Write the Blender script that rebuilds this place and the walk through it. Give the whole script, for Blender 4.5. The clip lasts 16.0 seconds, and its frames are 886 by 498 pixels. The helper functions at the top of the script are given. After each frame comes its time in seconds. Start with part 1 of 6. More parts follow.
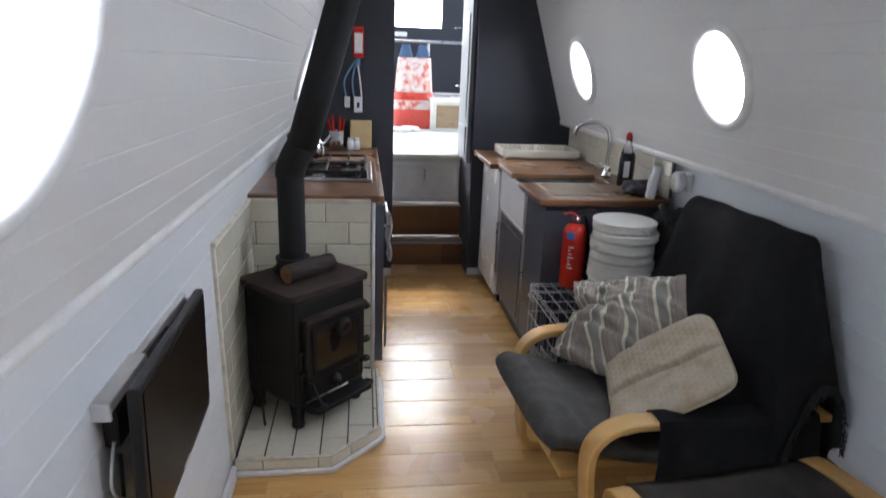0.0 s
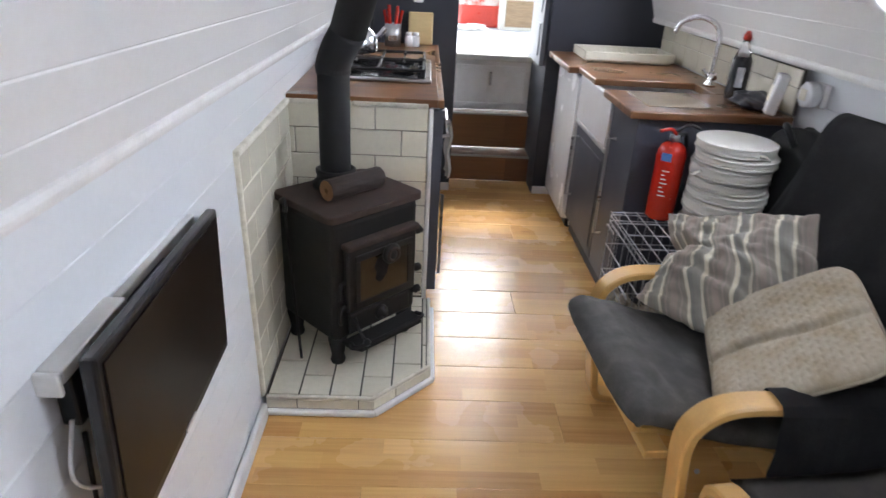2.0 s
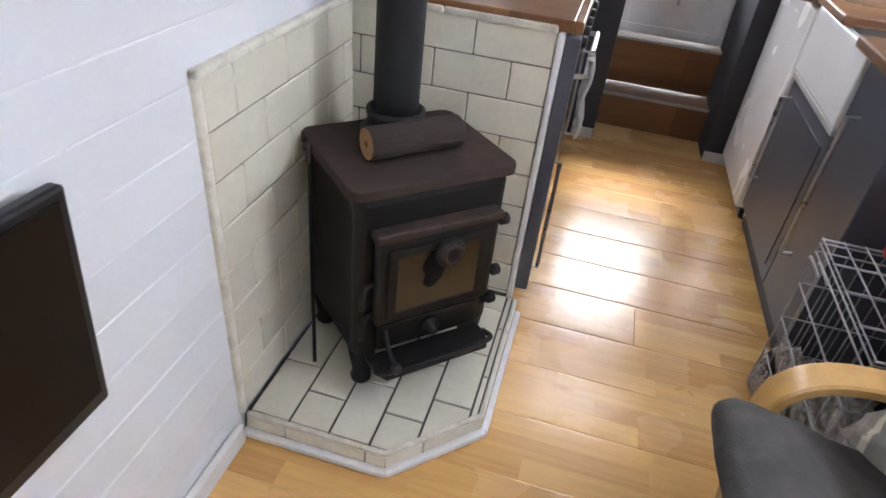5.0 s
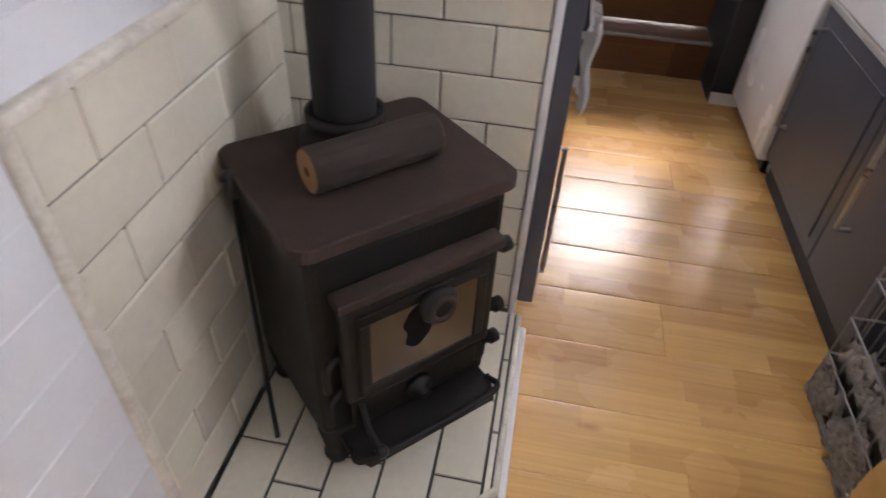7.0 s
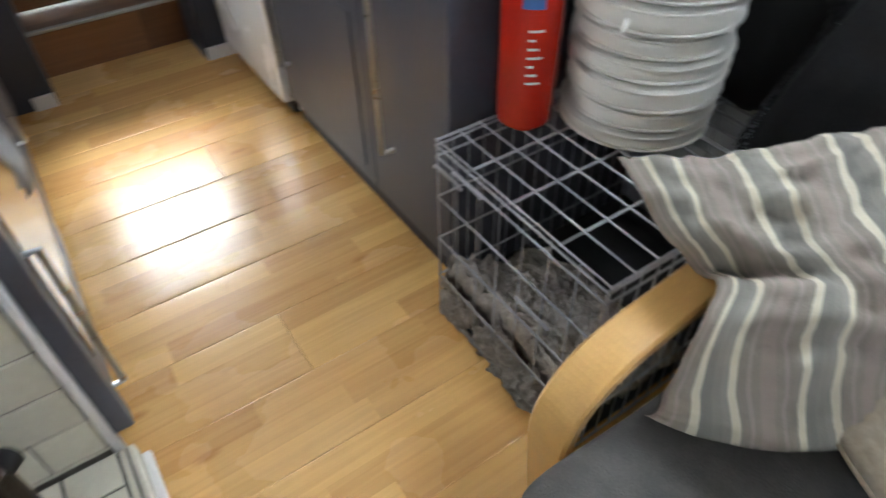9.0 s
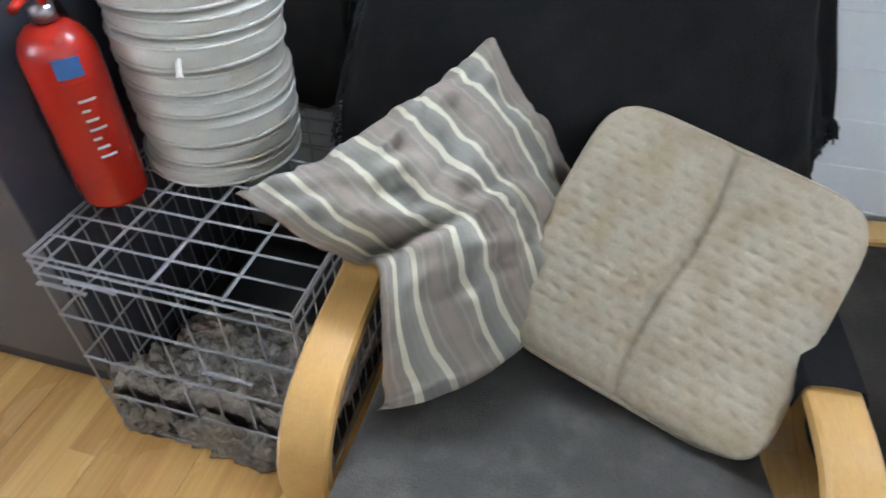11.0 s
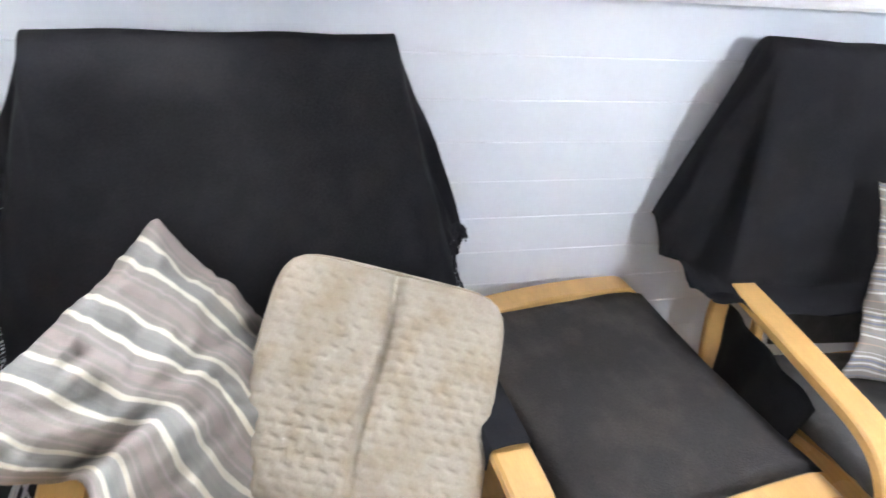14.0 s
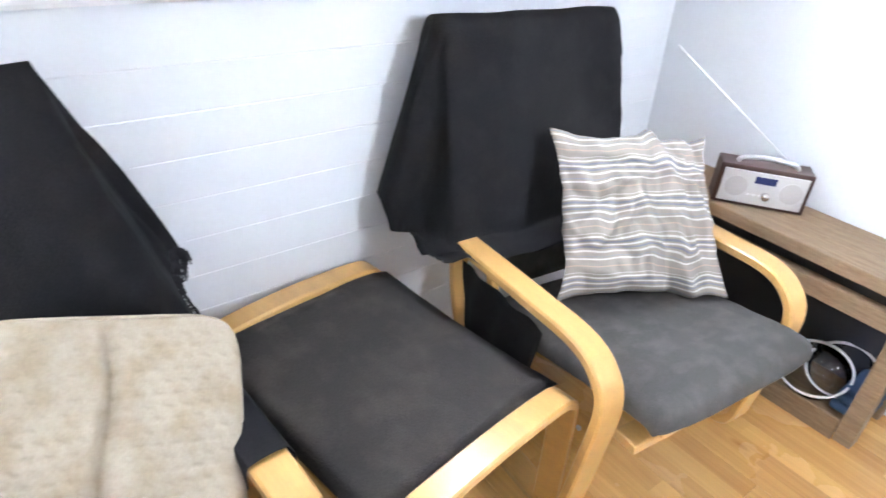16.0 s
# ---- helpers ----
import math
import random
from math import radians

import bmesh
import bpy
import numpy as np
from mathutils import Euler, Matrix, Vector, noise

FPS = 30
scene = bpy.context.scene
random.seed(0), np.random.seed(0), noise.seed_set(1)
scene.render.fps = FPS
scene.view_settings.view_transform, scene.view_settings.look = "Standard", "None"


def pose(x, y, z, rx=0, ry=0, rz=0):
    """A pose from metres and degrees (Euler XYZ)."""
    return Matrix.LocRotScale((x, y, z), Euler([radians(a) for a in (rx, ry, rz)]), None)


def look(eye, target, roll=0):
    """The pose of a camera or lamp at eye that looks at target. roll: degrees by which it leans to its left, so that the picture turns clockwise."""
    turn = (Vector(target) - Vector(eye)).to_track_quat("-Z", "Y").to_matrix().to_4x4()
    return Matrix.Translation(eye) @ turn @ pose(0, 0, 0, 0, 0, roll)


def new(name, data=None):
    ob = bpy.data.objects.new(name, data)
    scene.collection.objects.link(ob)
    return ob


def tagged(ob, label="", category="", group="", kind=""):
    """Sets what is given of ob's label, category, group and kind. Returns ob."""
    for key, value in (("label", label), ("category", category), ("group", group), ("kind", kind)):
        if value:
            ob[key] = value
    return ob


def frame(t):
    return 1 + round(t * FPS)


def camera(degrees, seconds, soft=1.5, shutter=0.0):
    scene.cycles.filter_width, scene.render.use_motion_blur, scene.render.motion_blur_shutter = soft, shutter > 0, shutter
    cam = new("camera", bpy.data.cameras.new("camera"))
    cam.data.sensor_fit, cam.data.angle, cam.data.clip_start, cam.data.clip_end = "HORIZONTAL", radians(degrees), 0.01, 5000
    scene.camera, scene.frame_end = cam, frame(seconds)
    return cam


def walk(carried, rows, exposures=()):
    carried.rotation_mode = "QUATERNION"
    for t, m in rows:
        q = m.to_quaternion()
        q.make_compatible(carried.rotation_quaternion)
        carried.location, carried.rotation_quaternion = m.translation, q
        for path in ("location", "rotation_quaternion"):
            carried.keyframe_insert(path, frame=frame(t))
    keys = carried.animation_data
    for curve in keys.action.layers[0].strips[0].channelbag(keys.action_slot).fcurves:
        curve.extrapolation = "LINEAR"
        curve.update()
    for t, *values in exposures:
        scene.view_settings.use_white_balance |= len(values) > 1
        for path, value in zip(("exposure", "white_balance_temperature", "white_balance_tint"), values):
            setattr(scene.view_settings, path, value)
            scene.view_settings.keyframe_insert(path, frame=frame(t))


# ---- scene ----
cam = camera(70.5, 16.0, shutter=0.5)
PATH = [
    (0, (-0.089, 1.699, 1.491), (0.166, 3.595, 0.908), 2.3),
    (0.5, (-0.075, 1.765, 1.465), (0.145, 3.621, 0.753), 1.9),
    (1, (-0.089, 1.855, 1.454), (0.106, 3.703, 0.716), 2.4),
    (1.5, (-0.095, 1.953, 1.426), (0.092, 3.764, 0.6), 2.1),
    (2, (-0.076, 2.079, 1.399), (0.007, 3.884, 0.542), 3.2),
    (2.5, (-0.006, 2.215, 1.383), (-0.039, 3.996, 0.474), 4.0),
    (3, (0.046, 2.328, 1.362), (-0.06, 4.087, 0.416), 4.8),
    (3.5, (0.059, 2.47, 1.345), (-0.1, 4.219, 0.387), 5.5),
    (4, (0.058, 2.639, 1.319), (-0.218, 4.354, 0.327), 7.2),
    (4.2, (0.064, 2.679, 1.306), (-0.227, 4.37, 0.278), 7.6),
    (6.5, (-0.022, 3.193, 1.215), (-0.431, 4.716, -0.015), 3.7),
    (7, (-0.049, 3.262, 1.198), (-0.283, 4.781, -0.083), 3.3),
    (7.5, (-0.033, 3.363, 1.172), (-0.116, 4.857, -0.155), 2.2),
    (8, (0.02, 3.479, 1.167), (0.148, 4.938, -0.194), 1.3),
    (8.5, (0.092, 3.521, 1.177), (0.546, 4.899, -0.199), 1.1),
    (9, (0.16, 3.559, 1.178), (0.942, 4.743, -0.231), -1.2),
    (9.5, (0.143, 3.596, 1.166), (1.254, 4.513, -0.222), 1.9),
    (10, (0.158, 3.568, 1.127), (1.446, 4.28, -0.227), 1.1),
    (12.5, (0.177, 3.577, 1.288), (1.725, 3.543, 0.022), 6.2),
    (13, (0.168, 3.582, 1.299), (1.781, 3.427, 0.126), 6.1),
    (13.5, (0.159, 3.567, 1.302), (1.78, 3.25, 0.174), 6.4),
    (14, (0.15, 3.547, 1.316), (1.75, 3.044, 0.226), 6.8),
    (14.5, (0.141, 3.531, 1.323), (1.699, 2.862, 0.263), 6.5),
    (15, (0.124, 3.505, 1.33), (1.626, 2.689, 0.291), 5.7),
    (15.5, (0.103, 3.477, 1.328), (1.501, 2.519, 0.266), 4.9),
    (16, (0.086, 3.438, 1.331), (1.398, 2.345, 0.29), 4.9),
]
EXPOSURES = [(0.0, 0.55, 6350, 9), (1.5, 1.02, 6400, 10), (3.0, 1.22, 6500, 10), (4.0, 1.36, 6480, 11), (6.5, 0.95, 6700, 12), (7.0, 0.85, 7000, 19), (8.0, 1.25, 7050, 16), (8.5, 1.3, 6700, 8), (9.0, 1.38, 6400, 3), (10.0, 1.42, 6150, 2), (12.5, 2.04, 6250, 6), (13.5, 2.2, 6350, 10), (15.0, 2.36, 6250, 9), (16.0, 2.5, 6230, 9)]
walk(cam, [(t, look(eye, target, roll)) for t, eye, target, roll in PATH], EXPOSURES)

# ---- world, sun and lamps ----
world = bpy.data.worlds.new("sky_world")
scene.world = world
world.use_nodes = True
wn = world.node_tree.nodes
sky = wn.new("ShaderNodeTexSky")
sky.sky_type = "NISHITA"
sky.sun_disc = False
sky.sun_elevation = radians(70)
sky.sun_rotation = radians(-20)
world.node_tree.links.new(sky.outputs["Color"], wn["Background"].inputs["Color"])
wn["Background"].inputs["Strength"].default_value = 0.15

sun = new("sun", bpy.data.lights.new("sun", "SUN"))
sun.data.energy, sun.data.angle, sun.data.color = 2.2, radians(10), (1.0, 0.97, 0.93)
sun.matrix_world = look((1.5, 12.0, 18.0), (0.4, 6.0, 0.0))


def area(name, eye, target, sx, sy, watts, color=(0.8, 0.85, 1.0), shape="RECTANGLE"):
    ob = new(name, bpy.data.lights.new(name, "AREA"))
    ob.data.shape, ob.data.size, ob.data.size_y = shape, sx, sy
    ob.data.energy, ob.data.color = watts, color
    ob.matrix_world = look(eye, target)
    return ob


# ---- materials ----
def mat(name, base, rough=0.5, metal=0.0, var=0.12, scale=6.0, fine=120.0, bump=0.15, stretch=(1, 1, 1), coat=0.0, tint=None, amount=0.0, per=0.0, depth=0.002):
    """A surface with large stains, fine grain and relief. tint: a second colour, mixed in by patches."""
    m = bpy.data.materials.new(name)
    m.use_nodes = True
    nt, n = m.node_tree, m.node_tree.nodes
    link = nt.links.new
    b = n["Principled BSDF"]
    tc, mp = n.new("ShaderNodeTexCoord"), n.new("ShaderNodeMapping")
    mp.inputs["Scale"].default_value = stretch
    link(tc.outputs["Object"], mp.inputs["Vector"])
    info = n.new("ShaderNodeObjectInfo")
    shift = n.new("ShaderNodeVectorMath")
    shift.operation = "MULTIPLY_ADD"
    link(info.outputs["Random"], shift.inputs[0])
    shift.inputs[1].default_value = (37.0, 19.0, 23.0)
    link(mp.outputs["Vector"], shift.inputs[2])
    big, small = n.new("ShaderNodeTexNoise"), n.new("ShaderNodeTexNoise")
    big.inputs["Scale"].default_value, big.inputs["Detail"].default_value = scale, 4
    small.inputs["Scale"].default_value, small.inputs["Detail"].default_value = fine, 3
    link(shift.outputs[0], big.inputs["Vector"])
    link(shift.outputs[0], small.inputs["Vector"])
    ramp = n.new("ShaderNodeMix")
    ramp.data_type = "RGBA"
    lo = [max(0.0, c * (1 - var * 1.4)) for c in base]
    hi = [min(1.0, c * (1 + var)) for c in base]
    ramp.inputs[6].default_value, ramp.inputs[7].default_value = (*lo, 1), (*hi, 1)
    link(big.outputs["Fac"], ramp.inputs[0])
    out = ramp.outputs[2]
    if tint:
        patch = n.new("ShaderNodeTexNoise")
        patch.inputs["Scale"].default_value, patch.inputs["Detail"].default_value = scale * 2.3, 6
        link(shift.outputs[0], patch.inputs["Vector"])
        mr = n.new("ShaderNodeMapRange")
        mr.inputs[1].default_value, mr.inputs[2].default_value, mr.inputs[4].default_value = 0.45, 0.68, amount
        link(patch.outputs["Fac"], mr.inputs[0])
        mx = n.new("ShaderNodeMix")
        mx.data_type = "RGBA"
        link(mr.outputs[0], mx.inputs[0])
        link(out, mx.inputs[6])
        mx.inputs[7].default_value = (*tint, 1)
        out = mx.outputs[2]
    gr = n.new("ShaderNodeMix")
    gr.data_type, gr.blend_type = "RGBA", "MULTIPLY"
    gr.inputs[0].default_value = min(1.0, var * 2.5)
    link(out, gr.inputs[6])
    gm = n.new("ShaderNodeMapRange")
    gm.inputs[1].default_value, gm.inputs[2].default_value, gm.inputs[3].default_value, gm.inputs[4].default_value = 0.25, 0.75, 0.7, 1.15
    link(small.outputs["Fac"], gm.inputs[0])
    link(gm.outputs[0], gr.inputs[7])
    out = gr.outputs[2]
    if per:
        pm = n.new("ShaderNodeMapRange")
        pm.inputs[3].default_value, pm.inputs[4].default_value = 1 - per, 1 + per
        link(info.outputs["Random"], pm.inputs[0])
        px = n.new("ShaderNodeMix")
        px.data_type, px.blend_type = "RGBA", "MULTIPLY"
        px.inputs[0].default_value = 1
        link(out, px.inputs[6])
        link(pm.outputs[0], px.inputs[7])
        out = px.outputs[2]
    link(out, b.inputs["Base Color"])
    rr = n.new("ShaderNodeMapRange")
    rr.inputs[3].default_value, rr.inputs[4].default_value = max(0.03, rough - 0.1), min(1.0, rough + 0.1)
    link(big.outputs["Fac"], rr.inputs[0])
    link(rr.outputs[0], b.inputs["Roughness"])
    b.inputs["Metallic"].default_value = metal
    b.inputs["Coat Weight"].default_value = coat
    b.inputs["Coat Roughness"].default_value = 0.2
    if bump:
        bp = n.new("ShaderNodeBump")
        bp.inputs["Strength"].default_value, bp.inputs["Distance"].default_value = bump, depth
        link(small.outputs["Fac"], bp.inputs["Height"])
        link(bp.outputs[0], b.inputs["Normal"])
    return m


def math_node(nt, op, a, b=None, c=None):
    nd = nt.nodes.new("ShaderNodeMath")
    nd.operation = op
    for i, v in enumerate((a, b, c)):
        if v is None:
            continue
        if isinstance(v, (int, float)):
            nd.inputs[i].default_value = v
        else:
            nt.links.new(v, nd.inputs[i])
    return nd.outputs[0]


def strip_wood(name, dark, light, strip, length, rough, coat=0.3, axis=0):
    """Strip flooring or butcher block: strips of differing tone with grain along the x axis (axis 1: along y)."""
    m = mat(name, (1, 1, 1), rough, 0.0, 0.06, 3.0, 60.0, 0.05, (1, 1, 1), coat)
    nt, n = m.node_tree, m.node_tree.nodes
    link = nt.links.new
    b = n["Principled BSDF"]
    tc, sep = n.new("ShaderNodeTexCoord"), n.new("ShaderNodeSeparateXYZ")
    link(tc.outputs["Object"], sep.inputs[0])
    along, across = (sep.outputs[0], sep.outputs[1]) if axis == 0 else (sep.outputs[1], sep.outputs[0])
    info = n.new("ShaderNodeObjectInfo")
    row = math_node(nt, "FLOOR", math_node(nt, "DIVIDE", across, strip))
    seed = math_node(nt, "MULTIPLY_ADD", info.outputs["Random"], 91.0, row)
    wr = n.new("ShaderNodeTexWhiteNoise")
    wr.noise_dimensions = "1D"
    link(seed, wr.inputs["W"])
    block = math_node(nt, "FLOOR", math_node(nt, "ADD", math_node(nt, "DIVIDE", along, length), math_node(nt, "MULTIPLY", wr.outputs["Value"], 5.0)))
    wb = n.new("ShaderNodeTexWhiteNoise")
    wb.noise_dimensions = "2D"
    cmb = n.new("ShaderNodeCombineXYZ")
    link(seed, cmb.inputs[0])
    link(block, cmb.inputs[1])
    link(cmb.outputs[0], wb.inputs["Vector"])
    grain = n.new("ShaderNodeTexNoise")
    gv = n.new("ShaderNodeCombineXYZ")
    link(math_node(nt, "MULTIPLY_ADD", along, 3.0, math_node(nt, "MULTIPLY", wb.outputs["Value"], 40.0)), gv.inputs[0])
    link(math_node(nt, "MULTIPLY", across, 75.0), gv.inputs[1])
    link(math_node(nt, "MULTIPLY", sep.outputs[2], 60.0), gv.inputs[2])
    grain.inputs["Scale"].default_value, grain.inputs["Detail"].default_value, grain.inputs["Distortion"].default_value = 1.0, 5, 0.6
    link(gv.outputs[0], grain.inputs["Vector"])
    knot = n.new("ShaderNodeTexVoronoi")
    kv = n.new("ShaderNodeCombineXYZ")
    link(math_node(nt, "MULTIPLY_ADD", along, 2.6, math_node(nt, "MULTIPLY", info.outputs["Random"], 30.0)), kv.inputs[0])
    link(math_node(nt, "MULTIPLY", across, 7.5), kv.inputs[1])
    link(kv.outputs[0], knot.inputs["Vector"])
    knot.inputs["Scale"].default_value = 1.0
    km = n.new("ShaderNodeMapRange")
    km.inputs[1].default_value, km.inputs[2].default_value, km.inputs[3].default_value, km.inputs[4].default_value = 0.02, 0.1, 0.55, 0.0
    link(knot.outputs["Distance"], km.inputs[0])
    fac = math_node(nt, "ADD", math_node(nt, "MULTIPLY", wb.outputs["Value"], 0.5), math_node(nt, "MULTIPLY", grain.outputs["Fac"], 0.62))
    fac = math_node(nt, "SUBTRACT", fac, math_node(nt, "ADD", km.outputs[0], 0.06))
    cr = n.new("ShaderNodeValToRGB")
    cr.color_ramp.elements[0].position, cr.color_ramp.elements[1].position = 0.05, 0.95
    cr.color_ramp.elements[0].color, cr.color_ramp.elements[1].color = (*dark, 1), (*light, 1)
    link(fac, cr.inputs[0])
    link(cr.outputs[0], b.inputs["Base Color"])
    return m


def stripe_cloth(name, ground, bands, pitch, axis=1):
    """Woven stripes across one axis: bands are (start, end, colour) in parts of one repeat."""
    m = mat(name, ground, 0.9, 0.0, 0.1, 9.0, 320.0, 0.5, depth=0.0015)
    nt, n = m.node_tree, m.node_tree.nodes
    link = nt.links.new
    b = n["Principled BSDF"]
    src = b.inputs["Base Color"].links[0].from_socket
    tc, sep = n.new("ShaderNodeTexCoord"), n.new("ShaderNodeSeparateXYZ")
    link(tc.outputs["UV"], sep.inputs[0])
    ph = math_node(nt, "FRACT", math_node(nt, "ADD", math_node(nt, "DIVIDE", sep.outputs[axis], pitch), 20.0))
    out = src
    for a, c, col in bands:
        inside = math_node(nt, "MULTIPLY", math_node(nt, "GREATER_THAN", ph, a), math_node(nt, "LESS_THAN", ph, c))
        mx = n.new("ShaderNodeMix")
        mx.data_type = "RGBA"
        link(math_node(nt, "MULTIPLY", inside, 0.92), mx.inputs[0])
        link(out, mx.inputs[6])
        mx.inputs[7].default_value = (*col, 1)
        out = mx.outputs[2]
    link(out, b.inputs["Base Color"])
    return m


def glass(name, rough=0.0, color=(1, 1, 1)):
    m = bpy.data.materials.new(name)
    m.use_nodes = True
    b = m.node_tree.nodes["Principled BSDF"]
    b.inputs["Base Color"].default_value = (*color, 1)
    b.inputs["Transmission Weight"].default_value = 1.0
    b.inputs["Roughness"].default_value = rough
    b.inputs["IOR"].default_value = 1.45
    return m


M_WALL = mat("white_wall_paint", (0.755, 0.775, 0.79), 0.38, 0, 0.03, 2.5, 90, 0.05, coat=0.15)
M_UPPER = mat("satin_white_lining", (0.73, 0.725, 0.705), 0.36, 0, 0.03, 2.0, 70, 0.05, coat=0.0)
M_TRIM = mat("white_trim_paint", (0.8, 0.79, 0.77), 0.6, 0, 0.05, 6, 120, 0.1, tint=(0.5, 0.47, 0.42), amount=0.2)
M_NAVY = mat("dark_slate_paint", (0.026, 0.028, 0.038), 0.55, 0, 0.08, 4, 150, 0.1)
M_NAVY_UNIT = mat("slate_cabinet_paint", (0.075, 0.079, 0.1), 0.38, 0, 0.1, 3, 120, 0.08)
M_TILE = mat("cream_glazed_tile", (0.74, 0.7, 0.57), 0.2, 0, 0.06, 7, 60, 0.06, coat=0.5, per=0.05, depth=0.004)
M_GROUT = mat("dark_grout", (0.1, 0.092, 0.08), 0.9, 0, 0.3, 20, 200, 0.4)
M_TILEJOINT = mat("grey_brown_grout", (0.2, 0.175, 0.14), 0.9, 0, 0.3, 20, 200, 0.4)
M_TRIMTILE = mat("cream_tile_trim", (0.72, 0.69, 0.58), 0.35, 0, 0.12, 12, 120, 0.1, tint=(0.3, 0.26, 0.2), amount=0.35)
M_FLOOR = strip_wood("oak_laminate", (0.51, 0.255, 0.08), (0.86, 0.54, 0.2), 0.0655, 0.42, 0.26, 0.42)
M_STEP = strip_wood("dark_oak_steps", (0.1, 0.035, 0.012), (0.26, 0.115, 0.045), 0.09, 0.6, 0.35, 0.2)
M_BLOCK = strip_wood("butcher_block", (0.09, 0.034, 0.012), (0.32, 0.15, 0.06), 0.04, 0.3, 0.3, 0.3)
M_BIRCH = mat("honey_birch_veneer", (0.62, 0.365, 0.12), 0.35, 0, 0.12, 2.5, 30, 0.05, (1.5, 14, 14), 0.3)
M_SEAT = mat("charcoal_canvas", (0.07, 0.066, 0.06), 0.95, 0, 0.26, 9, 300, 0.7, tint=(0.12, 0.112, 0.1), amount=0.5)
M_STOOL = mat("worn_charcoal_canvas", (0.095, 0.086, 0.078), 0.9, 0, 0.28, 6, 240, 0.8, tint=(0.16, 0.135, 0.115), amount=0.6)
M_THROW = mat("black_fleece", (0.024, 0.023, 0.026), 1.0, 0, 0.3, 7, 260, 0.6, tint=(0.042, 0.039, 0.042), amount=0.4, depth=0.002)
M_BAG = mat("black_nylon", (0.012, 0.012, 0.013), 0.8, 0, 0.2, 8, 300, 0.3)
M_BEIGE = mat("beige_quilted_velour", (0.41, 0.35, 0.265), 0.9, 0, 0.14, 7, 200, 0.6, tint=(0.29, 0.215, 0.12), amount=0.55, depth=0.001)
M_STRIPE = stripe_cloth("striped_cotton", (0.275, 0.245, 0.205), [(0.0, 0.085, (0.62, 0.565, 0.44)), (0.09, 0.19, (0.222, 0.215, 0.19)), (0.19, 0.28, (0.25, 0.24, 0.208)), (0.28, 0.35, (0.28, 0.262, 0.228)), (0.35, 0.43, (0.62, 0.565, 0.44)), (0.52, 0.56, (0.34, 0.28, 0.245)), (0.63, 0.77, (0.315, 0.255, 0.22)), (0.84, 0.88, (0.34, 0.28, 0.25))], 0.098)
M_STRIPE_FINE = stripe_cloth("fine_striped_cotton", (0.31, 0.275, 0.235), [(0.0, 0.05, (0.58, 0.55, 0.49)), (0.1, 0.14, (0.19, 0.205, 0.24)), (0.18, 0.22, (0.62, 0.59, 0.54)), (0.25, 0.3, (0.18, 0.195, 0.23)), (0.34, 0.38, (0.62, 0.6, 0.54)), (0.44, 0.46, (0.5, 0.47, 0.42)), (0.62, 0.645, (0.46, 0.34, 0.26)), (0.8, 0.84, (0.62, 0.59, 0.53)), (0.88, 0.9, (0.24, 0.25, 0.28))], 0.1)
M_IRON = mat("black_stove_iron", (0.009, 0.0085, 0.008), 0.58, 0.2, 0.3, 9, 180, 0.4, tint=(0.04, 0.022, 0.014), amount=0.12)
M_RUST = mat("rusty_stove_plate", (0.045, 0.029, 0.023), 0.75, 0.2, 0.2, 8, 160, 0.3, tint=(0.09, 0.05, 0.034), amount=0.35)
M_PIPE = mat("matt_black_flue", (0.01, 0.01, 0.011), 0.75, 0.0, 0.2, 7, 150, 0.15)
M_SOOT = mat("sooted_stove_glass", (0.028, 0.02, 0.013), 0.2, 0, 0.5, 12, 60, 0.0, tint=(0.03, 0.022, 0.016), amount=0.9, coat=0.6)
M_LOG = mat("pressed_log_bark", (0.034, 0.019, 0.013), 0.6, 0, 0.35, 18, 160, 0.7, (1, 5, 5), depth=0.004)
M_LOGEND = mat("pressed_log_end", (0.26, 0.14, 0.06), 0.9, 0, 0.2, 30, 200, 0.5)
M_WIRE = mat("zinc_wire", (0.5, 0.51, 0.54), 0.4, 0.6, 0.2, 20, 200, 0.1)
M_TRAY = mat("black_crate_tray", (0.03, 0.03, 0.032), 0.6, 0, 0.2, 9, 120, 0.1)
M_FLEECE = mat("grey_fleece_blanket", (0.56, 0.51, 0.45), 1.0, 0, 0.3, 18, 70, 0.9, tint=(0.74, 0.69, 0.61), amount=0.6, depth=0.01)
M_RED = mat("red_enamel", (0.5, 0.02, 0.01), 0.25, 0, 0.06, 6, 80, 0.02, coat=0.5)
M_PAD = mat("offwhite_seat_pad", (0.68, 0.66, 0.6), 0.75, 0, 0.06, 6, 260, 0.3)
M_BLACK = mat("black_plastic", (0.012, 0.012, 0.014), 0.35, 0, 0.1, 8, 120, 0.05)
M_SCREEN = mat("dark_tv_screen", (0.012, 0.008, 0.006), 0.3, 0, 0.15, 2, 40, 0.0)
M_SCREEN.node_tree.nodes["Principled BSDF"].inputs["Specular IOR Level"].default_value = 0.12
M_WHITE = mat("white_enamel", (0.78, 0.78, 0.78), 0.25, 0, 0.03, 5, 60, 0.02, coat=0.4)
M_CREAM = mat("cream_plastic", (0.7, 0.66, 0.54), 0.35, 0, 0.05, 7, 90, 0.03)
M_CREAMWOOD = mat("cream_painted_wood", (0.66, 0.64, 0.57), 0.6, 0, 0.1, 5, 100, 0.08, tint=(0.28, 0.25, 0.2), amount=0.3)
M_NOSING = mat("dull_pale_metal", (0.42, 0.4, 0.36), 0.7, 0.0, 0.15, 9, 120, 0.1)
